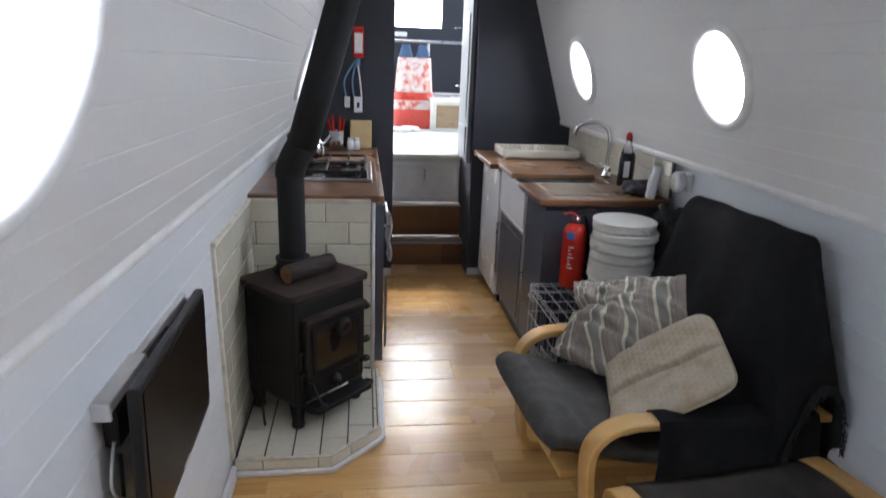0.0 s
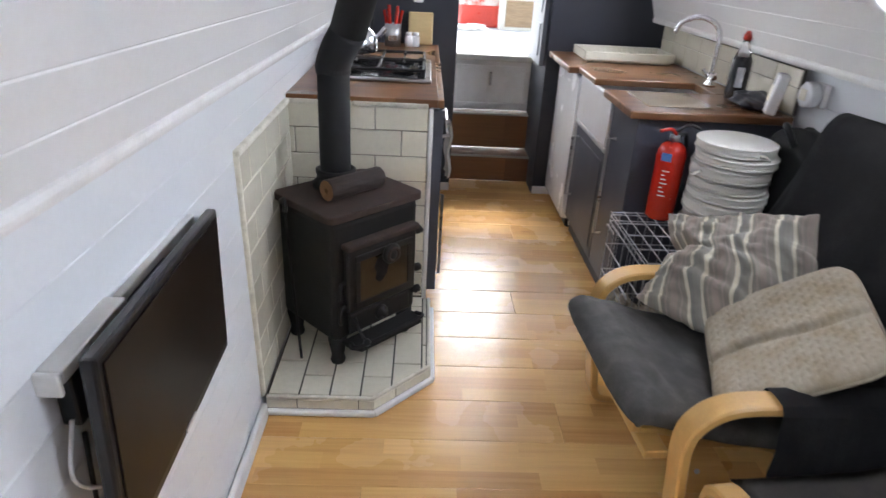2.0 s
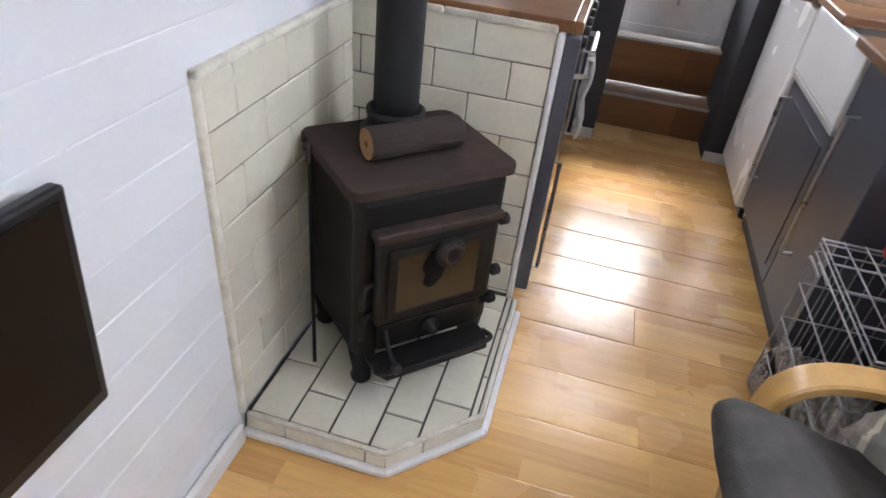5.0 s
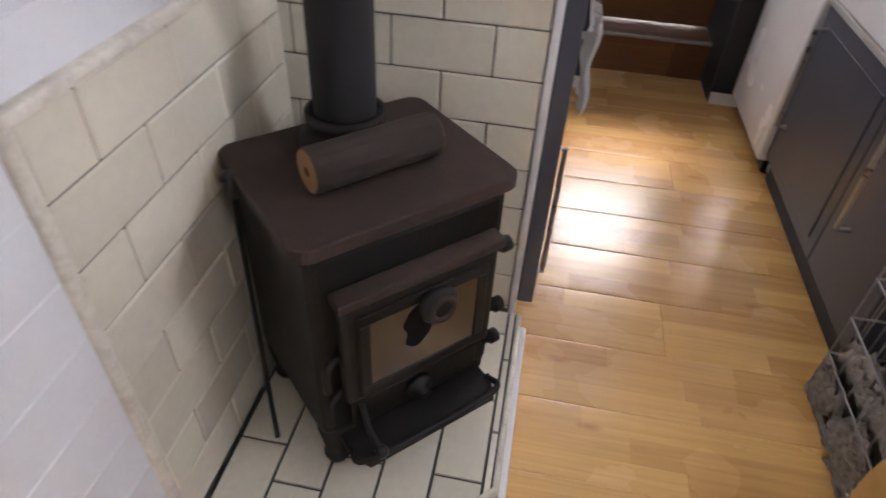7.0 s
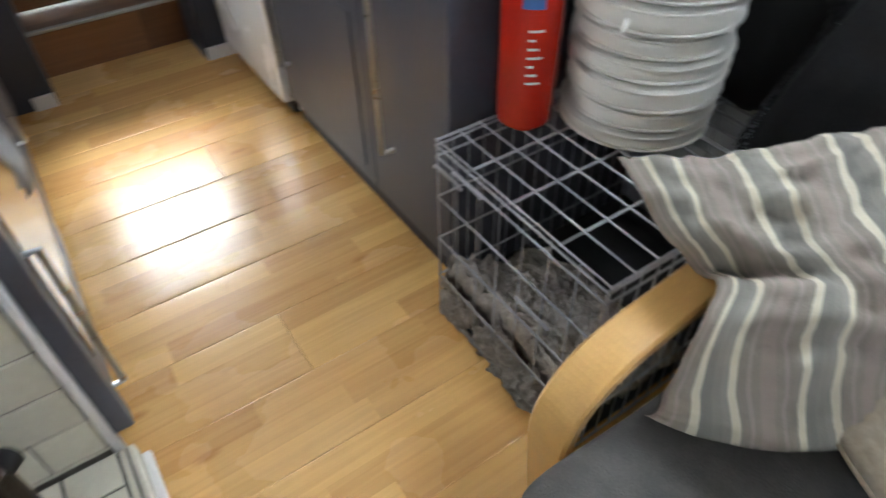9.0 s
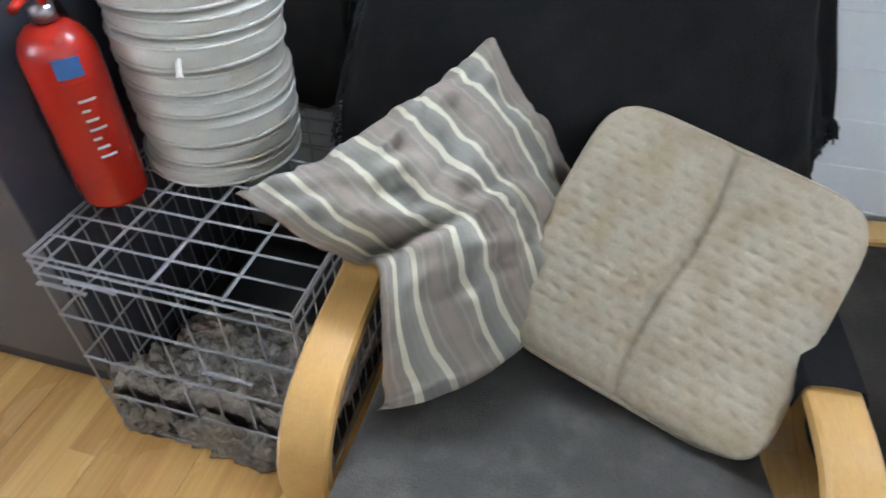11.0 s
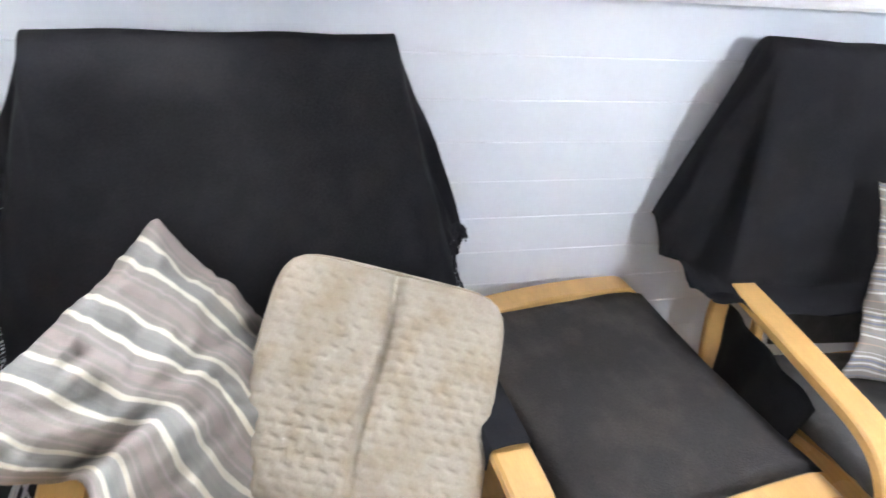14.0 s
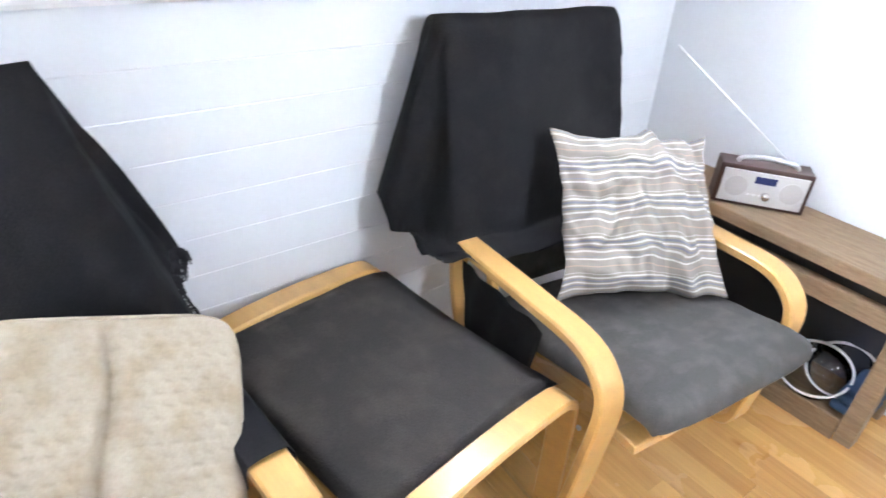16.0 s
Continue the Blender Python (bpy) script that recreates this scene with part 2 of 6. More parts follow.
M_CHROME = mat("chrome", (0.75, 0.75, 0.76), 0.12, 1.0, 0.04, 6, 60, 0.0)
M_STEEL = mat("brushed_steel", (0.5, 0.5, 0.51), 0.3, 1.0, 0.1, 5, 90, 0.04, (1, 12, 12))
M_HOB = mat("dark_hob_enamel", (0.03, 0.03, 0.034), 0.2, 0.3, 0.1, 6, 60, 0.02, coat=0.4)
M_BENCH = mat("rustic_pine", (0.3, 0.21, 0.125), 0.6, 0, 0.28, 3, 26, 0.2, (2, 14, 14), tint=(0.2, 0.115, 0.055), amount=0.5)
M_RADIO = mat("dark_wood_radio_case", (0.06, 0.022, 0.016), 0.35, 0, 0.2, 4, 50, 0.05, (2, 12, 12), 0.3)
M_SILVER = mat("silver_plastic", (0.6, 0.59, 0.58), 0.35, 0.35, 0.05, 6, 120, 0.05)
M_LCD = mat("blue_display", (0.02, 0.03, 0.12), 0.15, 0, 0.1, 9, 60, 0.0)
M_BLUE = mat("blue_label", (0.06, 0.16, 0.42), 0.4, 0, 0.1, 9, 90, 0.02)
M_CLOTH_WHITE = mat("white_tea_towel", (0.7, 0.69, 0.66), 0.95, 0, 0.08, 10, 220, 0.5)
M_CORD = mat("pale_blue_lanyard", (0.12, 0.25, 0.38), 0.8, 0, 0.1, 20, 200, 0.2)
M_DECK = mat("pale_deck_paint", (0.55, 0.57, 0.58), 0.6, 0, 0.1, 4, 80, 0.2)
M_CANOPY = mat("navy_canvas_canopy", (0.03, 0.034, 0.045), 0.85, 0, 0.15, 4, 160, 0.3)
M_SACK = mat("red_coal_sack", (0.6, 0.05, 0.03), 0.3, 0, 0.1, 6, 60, 0.4, coat=0.4, depth=0.01)
M_SACKWHITE = mat("white_sack_print", (0.68, 0.6, 0.56), 0.4, 0, 0.08, 7, 60, 0.3, tint=(0.6, 0.08, 0.04), amount=1.0)
M_DENIM = mat("blue_denim", (0.06, 0.11, 0.2), 0.9, 0, 0.2, 9, 220, 0.4)
M_GROUND = mat("pale_towpath_ground", (0.32, 0.31, 0.28), 0.9, 0, 0.15, 0.3, 6, 0.3)
M_HULL = mat("outer_steel", (0.05, 0.06, 0.08), 0.5, 0.3, 0.1, 3, 60, 0.05)
M_DOORGREY = mat("pale_slate_gloss", (0.15, 0.165, 0.195), 0.5, 0, 0.06, 4, 80, 0.05)
M_GLASS = glass("clear_glass")
M_GREENBOTTLE = mat("dark_bottle_plastic", (0.012, 0.012, 0.013), 0.2, 0, 0.1, 6, 60, 0.0, coat=0.3)


# ---- mesh helpers ----
def part(name, bm, material, parent=None, label="", smooth=False):
    me = bpy.data.meshes.new(name)
    bm.normal_update()
    bm.to_mesh(me)
    bm.free()
    if smooth:
        me.polygons.foreach_set("use_smooth", [True] * len(me.polygons))
    me.materials.append(material)
    ob = new(name, me)
    ob.parent = parent
    if label:
        ob["label"] = label
    return ob


def thing(name, m, label, category, group=""):
    ob = new(name)
    ob.empty_display_size = 0.05
    ob.matrix_basis = m
    return tagged(ob, label, category, group)


def structure(name, bm, material, label="", smooth=False):
    return tagged(part(name, bm, material, None, label, smooth), kind="structure")


def add_box(bm, x0, y0, z0, x1, y1, z1, bevel=0.0, seg=2, m=None):
    r = bmesh.ops.create_cube(bm, size=1, matrix=Matrix.Translation(((x0 + x1) / 2, (y0 + y1) / 2, (z0 + z1) / 2)) @ Matrix.Diagonal((x1 - x0, y1 - y0, z1 - z0, 1)))
    vs = r["verts"]
    if bevel:
        es = list({e for v in vs for e in v.link_edges})
        vs = bmesh.ops.bevel(bm, geom=es, offset=bevel, segments=seg, profile=0.5, affect="EDGES")["verts"]
        vs = list({v for v in vs})
    if m is not None:
        bmesh.ops.transform(bm, matrix=m, verts=vs)
    return bm


def box(x0, y0, z0, x1, y1, z1, bevel=0.003, seg=2):
    return add_box(bmesh.new(), x0, y0, z0, x1, y1, z1, bevel, seg)


def lathe(profile, seg=32, bm=None, m=None):
    """A turned shape about z from (radius, height) rows."""
    bm = bm or bmesh.new()
    rings = []
    for r, z in profile:
        if r < 1e-6:
            v = bm.verts.new((0, 0, z))
            rings.append([v] * seg)
        else:
            rings.append([bm.verts.new((r * math.cos(2 * math.pi * i / seg), r * math.sin(2 * math.pi * i / seg), z)) for i in range(seg)])
    for a, b in zip(rings, rings[1:]):
        for i in range(seg):
            j = (i + 1) % seg
            vs = []
            for v in (a[i], a[j], b[j], b[i]):
                if v not in vs:
                    vs.append(v)
            if len(vs) > 2:
                bm.faces.new(vs)
    if m is not None:
        bmesh.ops.transform(bm, matrix=m, verts=list({v for r in rings for v in r}))
    return bm


def cyl(r, z0, z1, seg=24, bevel=0.002):
    return lathe([(0, z0), (r - bevel, z0), (r, z0 + bevel), (r, z1 - bevel), (r - bevel, z1), (0, z1)], seg)


def rod(a, b, r, seg=10, bm=None):
    a, b = Vector(a), Vector(b)
    d = b - a
    m = Matrix.Translation(a) @ d.to_track_quat("Z", "Y").to_matrix().to_4x4()
    return lathe([(0, 0), (r, 0), (r, d.length), (0, d.length)], seg, bm, m)


def smooth_path(points, n):
    """Catmull-Rom points through the given ones."""
    p = [Vector(q) for q in points]
    p = [2 * p[0] - p[1]] + p + [2 * p[-1] - p[-2]]
    out = []
    for i in range(1, len(p) - 2):
        for k in range(n):
            t = k / n
            a, b, c, d = p[i - 1:i + 3]
            out.append(0.5 * (2 * b + (c - a) * t + (2 * a - 5 * b + 4 * c - d) * t * t + (3 * b - a - 3 * c + d) * t ** 3))
    return out + [p[-2]]


def tube(points, r, seg=10, n=8, bm=None):
    pts = smooth_path(points, n) if n > 1 else [Vector(q) for q in points]
    bm = bm or bmesh.new()
    rings = []
    up = Vector((0.3, 0.5, 0.8)).normalized()
    for i, p in enumerate(pts):
        t = (pts[min(i + 1, len(pts) - 1)] - pts[max(i - 1, 0)]).normalized()
        s = t.cross(up).normalized()
        u = s.cross(t)
        up = u
        rings.append([bm.verts.new(p + r * (math.cos(2 * math.pi * k / seg) * s + math.sin(2 * math.pi * k / seg) * u)) for k in range(seg)])
    for a, b in zip(rings, rings[1:]):
        for k in range(seg):
            bm.faces.new((a[k], a[(k + 1) % seg], b[(k + 1) % seg], b[k]))
    bm.faces.new(rings[0][::-1])
    bm.faces.new(rings[-1])
    return bm


def band(points, width, thick, n=8):
    """A bent laminated strip: a path in the xz plane, with its width across y."""
    pts = smooth_path([(x, 0, z) for x, z in points], n)
    bm = bmesh.new()
    rings = []
    for i, p in enumerate(pts):
        t = (pts[min(i + 1, len(pts) - 1)] - pts[max(i - 1, 0)]).normalized()
        u = Vector((-t.z, 0, t.x))
        w, h, c = width / 2, thick / 2, min(0.005, thick * 0.2)
        rings.append([bm.verts.new(p + u * a + Vector((0, b, 0))) for a, b in
                      ((-h, -w + c), (-h, w - c), (-h + c, w), (h - c, w), (h, w - c), (h, -w + c), (h - c, -w), (-h + c, -w))])
    for a, b in zip(rings, rings[1:]):
        for k in range(8):
            bm.faces.new((a[k], a[(k + 1) % 8], b[(k + 1) % 8], b[k]))
    bm.faces.new(rings[0][::-1])
    bm.faces.new(rings[-1])
    return bm


def prism(poly, z0, z1, bevel=0.0):
    bm = bmesh.new()
    lo = [bm.verts.new((x, y, z0)) for x, y in poly]
    hi = [bm.verts.new((x, y, z1)) for x, y in poly]
    n = len(poly)
    bm.faces.new(lo[::-1])
    top = bm.faces.new(hi)
    for i in range(n):
        bm.faces.new((lo[i], lo[(i + 1) % n], hi[(i + 1) % n], hi[i]))
    if bevel:
        bmesh.ops.bevel(bm, geom=list(top.edges), offset=bevel, segments=2, profile=0.5, affect="EDGES")
    return bm


def clip_poly(poly, px, py, nx, ny):
    """The side of a polygon where (p - point) . normal <= 0."""
    out = []
    for i, a in enumerate(poly):
        b = poly[(i + 1) % len(poly)]
        da, db = (a[0] - px) * nx + (a[1] - py) * ny, (b[0] - px) * nx + (b[1] - py) * ny
        if da <= 0:
            out.append(a)
        if da * db < 0:
            k = da / (da - db)
            out.append((a[0] + k * (b[0] - a[0]), a[1] + k * (b[1] - a[1])))
    return out


def frame_of(o, a, b):
    """A matrix whose origin is the middle of the square o, a, b, with x along o-a and y along o-b."""
    o, a, b = Vector(o), Vector(a), Vector(b)
    x = (a - o).normalized()
    z = x.cross(b - o).normalized()
    y = z.cross(x)
    c = (a + b) / 2
    return Matrix(((x.x, y.x, z.x, c.x), (x.y, y.y, z.y, c.y), (x.z, y.z, z.z, c.z), (0, 0, 0, 1)))


# ---- the hull lining ----
Y0, Y1 = 1.45, 5.93          # end wall, galley bulkhead
XL, XR = -0.56, 1.34         # lower walls at the floor
GL, GR = -0.5, 1.26          # foot of the upper lining


def sheer(y, side="right"):
    return 1.118 - 0.005 * (y - 2.6) if side == "right" else 1.13 - 0.02 * (y - 2.6)


# right porthole at 2.39 is unseen: added by spacing, lights the end wall
PORTS = {"left": [(2.3, 0.365), (5.2, 0.364)], "right": [(2.39, 0.368), (3.832, 0.368), (5.276, 0.364)]}


def upper_point(side, y, s, off=0.0):
    """A point of the upper lining: s metres up from its foot, off metres outwards."""
    z = s * math.cos(radians(17.2)) + sheer(y, side)
    x = s * math.sin(radians(17.2))
    o = off * math.cos(radians(17.2))
    z += off * math.sin(radians(17.2))
    return (GL + x - o, y, z) if side == "left" else (GR - x + o, y, z)


def lower_point(side, y, z, off=0.0):
    return (XL - 0.02 * z - off, y, z) if side == "left" else (XR + 0.03 * z + off, y, z)


def lined(point, side, s0, s1, y0, y1, holes, radius, thick=0.012, groove=0.003, off=0.0):
    """One lining board with chamfered edges and round holes through it."""
    bm = bmesh.new()
    near = [h for h in holes if s0 - radius < h[1] < s1 + radius]
    rows = [(s0, groove), (s0 + 0.0025, 0.0)]
    k = max(10, int((s1 - s0) / 0.008)) if near else 1
    rows += [(s0 + 0.0025 + (s1 - s0 - 0.005) * i / k, 0.0) for i in range(1, k)]
    rows += [(s1 - 0.0025, 0.0), (s1, groove)]
    ys = {y0, y1} | {y0 + (y1 - y0) * i / 12 for i in range(13)}
    for hy, _ in near:
        ys |= {hy + i * 0.008 for i in range(-24, 25) if y0 < hy + i * 0.008 < y1}
    ys = sorted(ys)
    faces = []
    for lay in (0, 1):
        grid = [[bm.verts.new(point(side, y, s, off + (d if lay == 0 else thick))) for s, d in rows] for y in ys]
        for i in range(len(ys) - 1):
            for j in range(len(rows) - 1):
                cy, cs = (ys[i] + ys[i + 1]) / 2, (rows[j][0] + rows[j + 1][0]) / 2
                if any((cy - hy) ** 2 + (cs - hs) ** 2 < radius ** 2 for hy, hs in near):
                    continue
                q = (grid[i][j], grid[i + 1][j], grid[i + 1][j + 1], grid[i][j + 1])
                bm.faces.new(q if (lay == 0) == (side == "left") else q[::-1])
    loose = [v for v in bm.verts if not v.link_faces]
    bmesh.ops.delete(bm, geom=loose, context="VERTS")
    return bm


PR = 0.172
UP = 0.82
for side in ("left", "right"):
    holes = PORTS[side]
    wall = structure("wall_" + side + "_upper", lined(upper_point, side, -0.02, UP, Y0 - 0.06, 6.6, holes, 0.182, 0.05, 0.0, 0.014), M_UPPER, "white cabin side lining sloping inwards, with round portholes")
    n = 11
    for i in range(n):
        part("board", lined(upper_point, side, UP * i / n, UP * (i + 1) / n, Y0, Y1, holes, PR, 0.012, 0.0014), M_UPPER, wall)
    low = structure("wall_" + side + "_lower", lined(lower_point, side, -0.06, 1.17, Y0 - 0.06, 6.6, [], PR, 0.05, 0.0, 0.014), M_WALL, "white painted boarded wall below the gunwale")
    n = 11
    for i in range(n):
        part("board", lined(lower_point, side, 0.96 * i / 10, 1.13 if i == 10 else 0.96 * (i + 1) / 10, Y0, Y1, [], PR, 0.012, 0.002), M_WALL, low)
    # gunwale ledge and rail
    bm = bmesh.new()
    sgn = 1 if side == "left" else -1
    g = GL if side == "left" else GR
    prof = [(0.008, -0.008), (0.01, 0.0), (0.008, 0.008), (0.002, 0.012), (-0.02, 0.012), (-0.2, 0.01), (-0.2, -0.02), (-0.02, -0.018), (0.003, -0.016)]
    ends = [[bm.verts.new((g + sgn * a, y, sheer(y, side) + b)) for a, b in prof] for y in (Y0 - 0.06, 3.0, 4.5, 6.6)]
    for a, b in zip(ends, ends[1:]):
        for k in range(len(prof)):
            q = (a[k], a[(k + 1) % len(prof)], b[(k + 1) % len(prof)], b[k])
            bm.faces.new(q if sgn < 0 else q[::-1])
    bm.faces.new(ends[0])
    bm.faces.new(ends[-1][::-1])
    structure("trim_rail_" + side, bm, M_TRIM, "white moulded gunwale rail")
    for hy, hs in holes:
        c = Vector(upper_point(side, hy, hs))
        axis = Vector(upper_point(side, hy, hs, 1.0)) - c
        m = Matrix.Translation(c) @ axis.to_track_quat("Z", "Y").to_matrix().to_4x4()
        win = tagged(thing("window", m, "round porthole with a white ring frame and clear glass", "porthole", "portholes"), kind="structure")
        part("window_frame", lathe([(0.16, 0.05), (0.157, 0.02), (0.157, -0.008), (0.161, -0.014), (0.174, -0.017), (0.189, -0.012), (0.193, 0.0), (0.193, 0.02), (0.179, 0.02), (0.179, 0.05), (0.16, 0.05)], 56), M_TRIM, win, smooth=True)
        pane = part("pane", lathe([(0, 0.012), (0.157, 0.012), (0.157, 0.018), (0, 0.018)], 48), M_GLASS, win)
        pane.visible_shadow = False
        out = Vector(upper_point(side, hy, hs, 0.046))
        area("porthole_daylight", out, out - axis, 0.33, 0.33, (2.5 if hy < 3 else 1.6) if side == "left" else (3.5 if hy < 3 else 4.4 if hy < 5 else 3.4), shape="DISK")

# roof
bm = bmesh.new()
tl, tr = upper_point("left", 0, UP)[0], upper_point("right", 0, UP)[0]
rows = []
for lay in (0.0, 0.06):
    for y in (Y0 - 0.06, 2.5, 3.6, 4.8, 5.95):
        rows.append([bm.verts.new((tl - 0.05 + (tr - tl + 0.1) * k / 12, y, (sheer(y, "left") * (12 - k) + sheer(y) * k) / 12 + UP * math.cos(radians(17.2)) - 0.004 + lay + 0.06 * math.sin(math.pi * k / 12))) for k in range(13)])
for base in (0, 5):
    for i in range(4):
        for k in range(12):
            q = (rows[base + i][k], rows[base + i][k + 1], rows[base + i + 1][k + 1], rows[base + i + 1][k])
            bm.faces.new(q if base else q[::-1])
for k in range(12):
    bm.faces.new((rows[0][k], rows[0][k + 1], rows[5][k + 1], rows[5][k]))
    bm.faces.new((rows[4][k], rows[9][k], rows[9][k + 1], rows[4][k + 1]))
tagged(part("ceiling", bm, M_UPPER, None, "white cambered cabin ceiling"), kind="structure")

# end wall behind the low bench
structure("wall_front", box(-0.75, Y0 - 0.06, -0.06, 1.5, Y0, 2.05, 0), M_WALL, "plain white painted end wall")

# galley bulkheads
OX0, OX1 = 0.115, 0.655
structure("wall_bulkhead_left", box(-0.7, Y1, 0, OX0, Y1 + 0.03, 2.0, 0.002), M_NAVY, "dark slate painted bulkhead beside the steps")
structure("wall_bulkhead_right", box(OX1, Y1, 0, 1.5, Y1 + 0.03, 2.0, 0.002), M_NAVY, "dark slate painted bulkhead panel")
structure("wall_recess_left", box(OX0 - 0.03, Y1 + 0.03, 0, OX0, 6.62, 2.0, 0.002), M_NAVY, "dark slate painted side of the companionway")
structure("wall_recess_right", box(OX1, Y1 + 0.03, 0, OX1 + 0.03, 6.62, 2.0, 0.002), M_NAVY, "dark slate painted side of the companionway")
structure("baseboard_bulkhead", box(OX1 + 0.002, Y1 - 0.014, 0.0, 0.79, Y1 - 0.001, 0.05, 0.003), M_TRIM, "white skirting at the bulkhead foot")
structure("baseboard_bulkhead_left", box(0.04, Y1 - 0.014, 0.0, OX0 - 0.002, Y1 - 0.001, 0.05, 0.003), M_TRIM, "white skirting at the bulkhead foot")
structure("baseboard_left", box(XL + 0.003, Y0, 0, XL + 0.022, 3.7, 0.06, 0.006), M_TRIM, "white skirting board along the boarded wall")

# companionway steps
for i, (yy, z0, z1) in enumerate(((6.14, 0.0, 0.178), (6.335, 0.178, 0.417))):
    st = thing("step", pose(0, 0, 0), "dark oak companionway step with a pale metal nosing", "step", "companionway steps")
    part("riser", box(OX0 + 0.001, yy + 0.006, z0 + 0.001, OX1 - 0.001, yy + 0.02, z1 - 0.018, 0.001), M_STEP, st)
    part("tread", box(OX0 + 0.001, yy, z1 - 0.017, OX1 - 0.001, 6.62, z1 - 0.003, 0.001), M_STEP, st)
    part("nosing", box(OX0 + 0.002, yy - 0.006, z1 - 0.012, OX1 - 0.002, yy + 0.016, z1, 0.003), M_NOSING, st, "pale metal nosing strip")

lock = thing("step_locker", pose(0, 6.44, 0.418), "cream painted wooden locker front under the door sill", "locker")
part("panel", box(OX0 + 0.001, 0.0, 0.001, OX1 - 0.001, 0.02, 0.33, 0.002), M_TRIM, lock)
for a, b in ((0.02, 0.05), (0.27, 0.3)):
    part("rail", box(OX0 + 0.01, -0.012, a, OX1 - 0.01, -0.001, b, 0.003), M_TRIM, lock)
for a in (OX0 + 0.01, OX1 - 0.04):
    part("stile", box(a, -0.011, 0.051, a + 0.03, -0.001, 0.269, 0.003), M_TRIM, lock)
part("latch", box(0.375, -0.025, 0.17, 0.392, -0.001, 0.26, 0.003), M_STEEL, lock, "small metal turn latch")
structure("door_sill", box(OX0 + 0.001, 6.4, 0.75, OX1 - 0.001, 6.62, 0.79, 0.006), M_CREAMWOOD, "worn cream door sill")

leaf = thing("stern_door", pose(OX1 - 0.004, Y1 + 0.05, 0.8), "open panelled stern door leaf folded back, glossy slate grey", "door")
part("leaf", box(-0.03, 0, 0, 0, 0.42, 1.12, 0.004), M_DOORGREY, leaf)
for z0, z1 in ((0.05, 0.24), (0.3, 0.98)):
    part("panel", box(-0.037, 0.06, z0, -0.0301, 0.36, z1, 0.004), M_DOORGREY, leaf)
part("door_handle", tube([(-0.03, 0.38, 0.5), (-0.06, 0.38, 0.5), (-0.06, 0.33, 0.5)], 0.007, 8), M_CHROME, leaf)

# unseen lid added over the companionway; its gap lets sky light onto the steps
structure("hatch_lid", box(-0.1, 6.22, 1.99, 0.9, 7.1, 2.02, 0.004), M_HULL, "unseen dark lid over the companionway, with a gap that lets sky light in")

# floor: a base sheet and transverse laminate boards
floor = structure("floor", box(-0.7, Y0 - 0.06, -0.05, 1.5, 6.62, -0.016, 0), M_GROUT, "honey oak laminate floor laid across the boat")

# ---- hearth and stove ----
HZ = 0.068
hearth = tagged(part("hearth", prism([(-0.55, 3.73), (-0.203, 3.73), (-0.02, 3.915), (-0.02, 4.398), (-0.55, 4.398)], 0.0, HZ - 0.006), M_GROUT, None, "raised hearth of cream tiles with dark joints"), category="hearth")
edge = [(-0.55, 3.722), (-0.2, 3.722), (-0.012, 3.912), (-0.012, 4.398)]
for a, b in zip(edge, edge[1:]):
    a, b = Vector((*a, 0)), Vector((*b, 0))
    d = (b - a).normalized()
    ln = (b - a).length
    ang = math.degrees(math.atan2(d.y, d.x))
    base = pose(a.x, a.y, 0, 0, 0, ang)
    bm = box(-0.004, -0.016, 0.001, ln + 0.004, 0.004, 0.02, 0.005)
    bm.transform(base)
    part("base_trim", bm, M_TRIM, hearth)
    bm = box(0, 0.001, HZ - 0.012, ln, 0.014, HZ, 0.004)
    bm.transform(base)
    part("nosing", bm, M_TRIMTILE, hearth)
    x = 0.0
    first = True
    while x < ln - 0.01:
        w = 0.1 if first else 0.2
        first = False
        e = min(ln, x + w)
        bm = box(x + 0.0015, 0.0, 0.021, e - 0.0015, 0.008, HZ - 0.013, 0.0015, 1)
        bm.transform(base)
        part("tile", bm, M_TILE, hearth)
        x = e
for col in range(6):
    x0 = -0.545 + col * 0.1
    y = 3.74 - (0.1 if col % 2 else 0.02)
    while y < 4.39:
        poly = [(x0 + 0.003, y + 0.003), (x0 + 0.097, y + 0.003), (x0 + 0.097, y + 0.197), (x0 + 0.003, y + 0.197)]
        poly = clip_poly(poly, 0, 3.738, 0, -1)
        poly = clip_poly(poly, -0.03, 0, 1, 0) if poly else poly
        poly = clip_poly(poly, 0, 4.396, 0, 1) if poly else poly
        poly = clip_poly(poly, -0.2, 3.741, 0.71, -0.704) if len(poly) > 2 else poly
        if len(poly) > 2:
            part("tile", prism(poly, HZ - 0.0055, HZ, 0.001), M_TILE, hearth)
        y += 0.2

# tiled screen along the wall and tiled end of the galley unit
TILT_SCREEN = -1.2
ms = pose(XL + 0.008, 3.735, HZ, 0, TILT_SCREEN, 0)
screen = thing("tile_screen", ms, "low wall screen of cream brick-laid tiles behind the stove", "tiling")
part("backing", box(-0.03, 0, 0, -0.007, 0.66, 0.81, 0.001), M_TILEJOINT, screen)
tile_cache = {}


def tile_mesh(w, h, t=0.007):
    key = (round(w, 3), round(h, 3))
    if key not in tile_cache:
        me = bpy.data.meshes.new("tile")
        bm = box(0.0012, -t, 0.0012, w - 0.0012, 0.0, h - 0.0012, 0.003, 1)
        bm.to_mesh(me)
        bm.free()
        me.materials.append(M_TILE)
        tile_cache[key] = me
    return tile_cache[key]


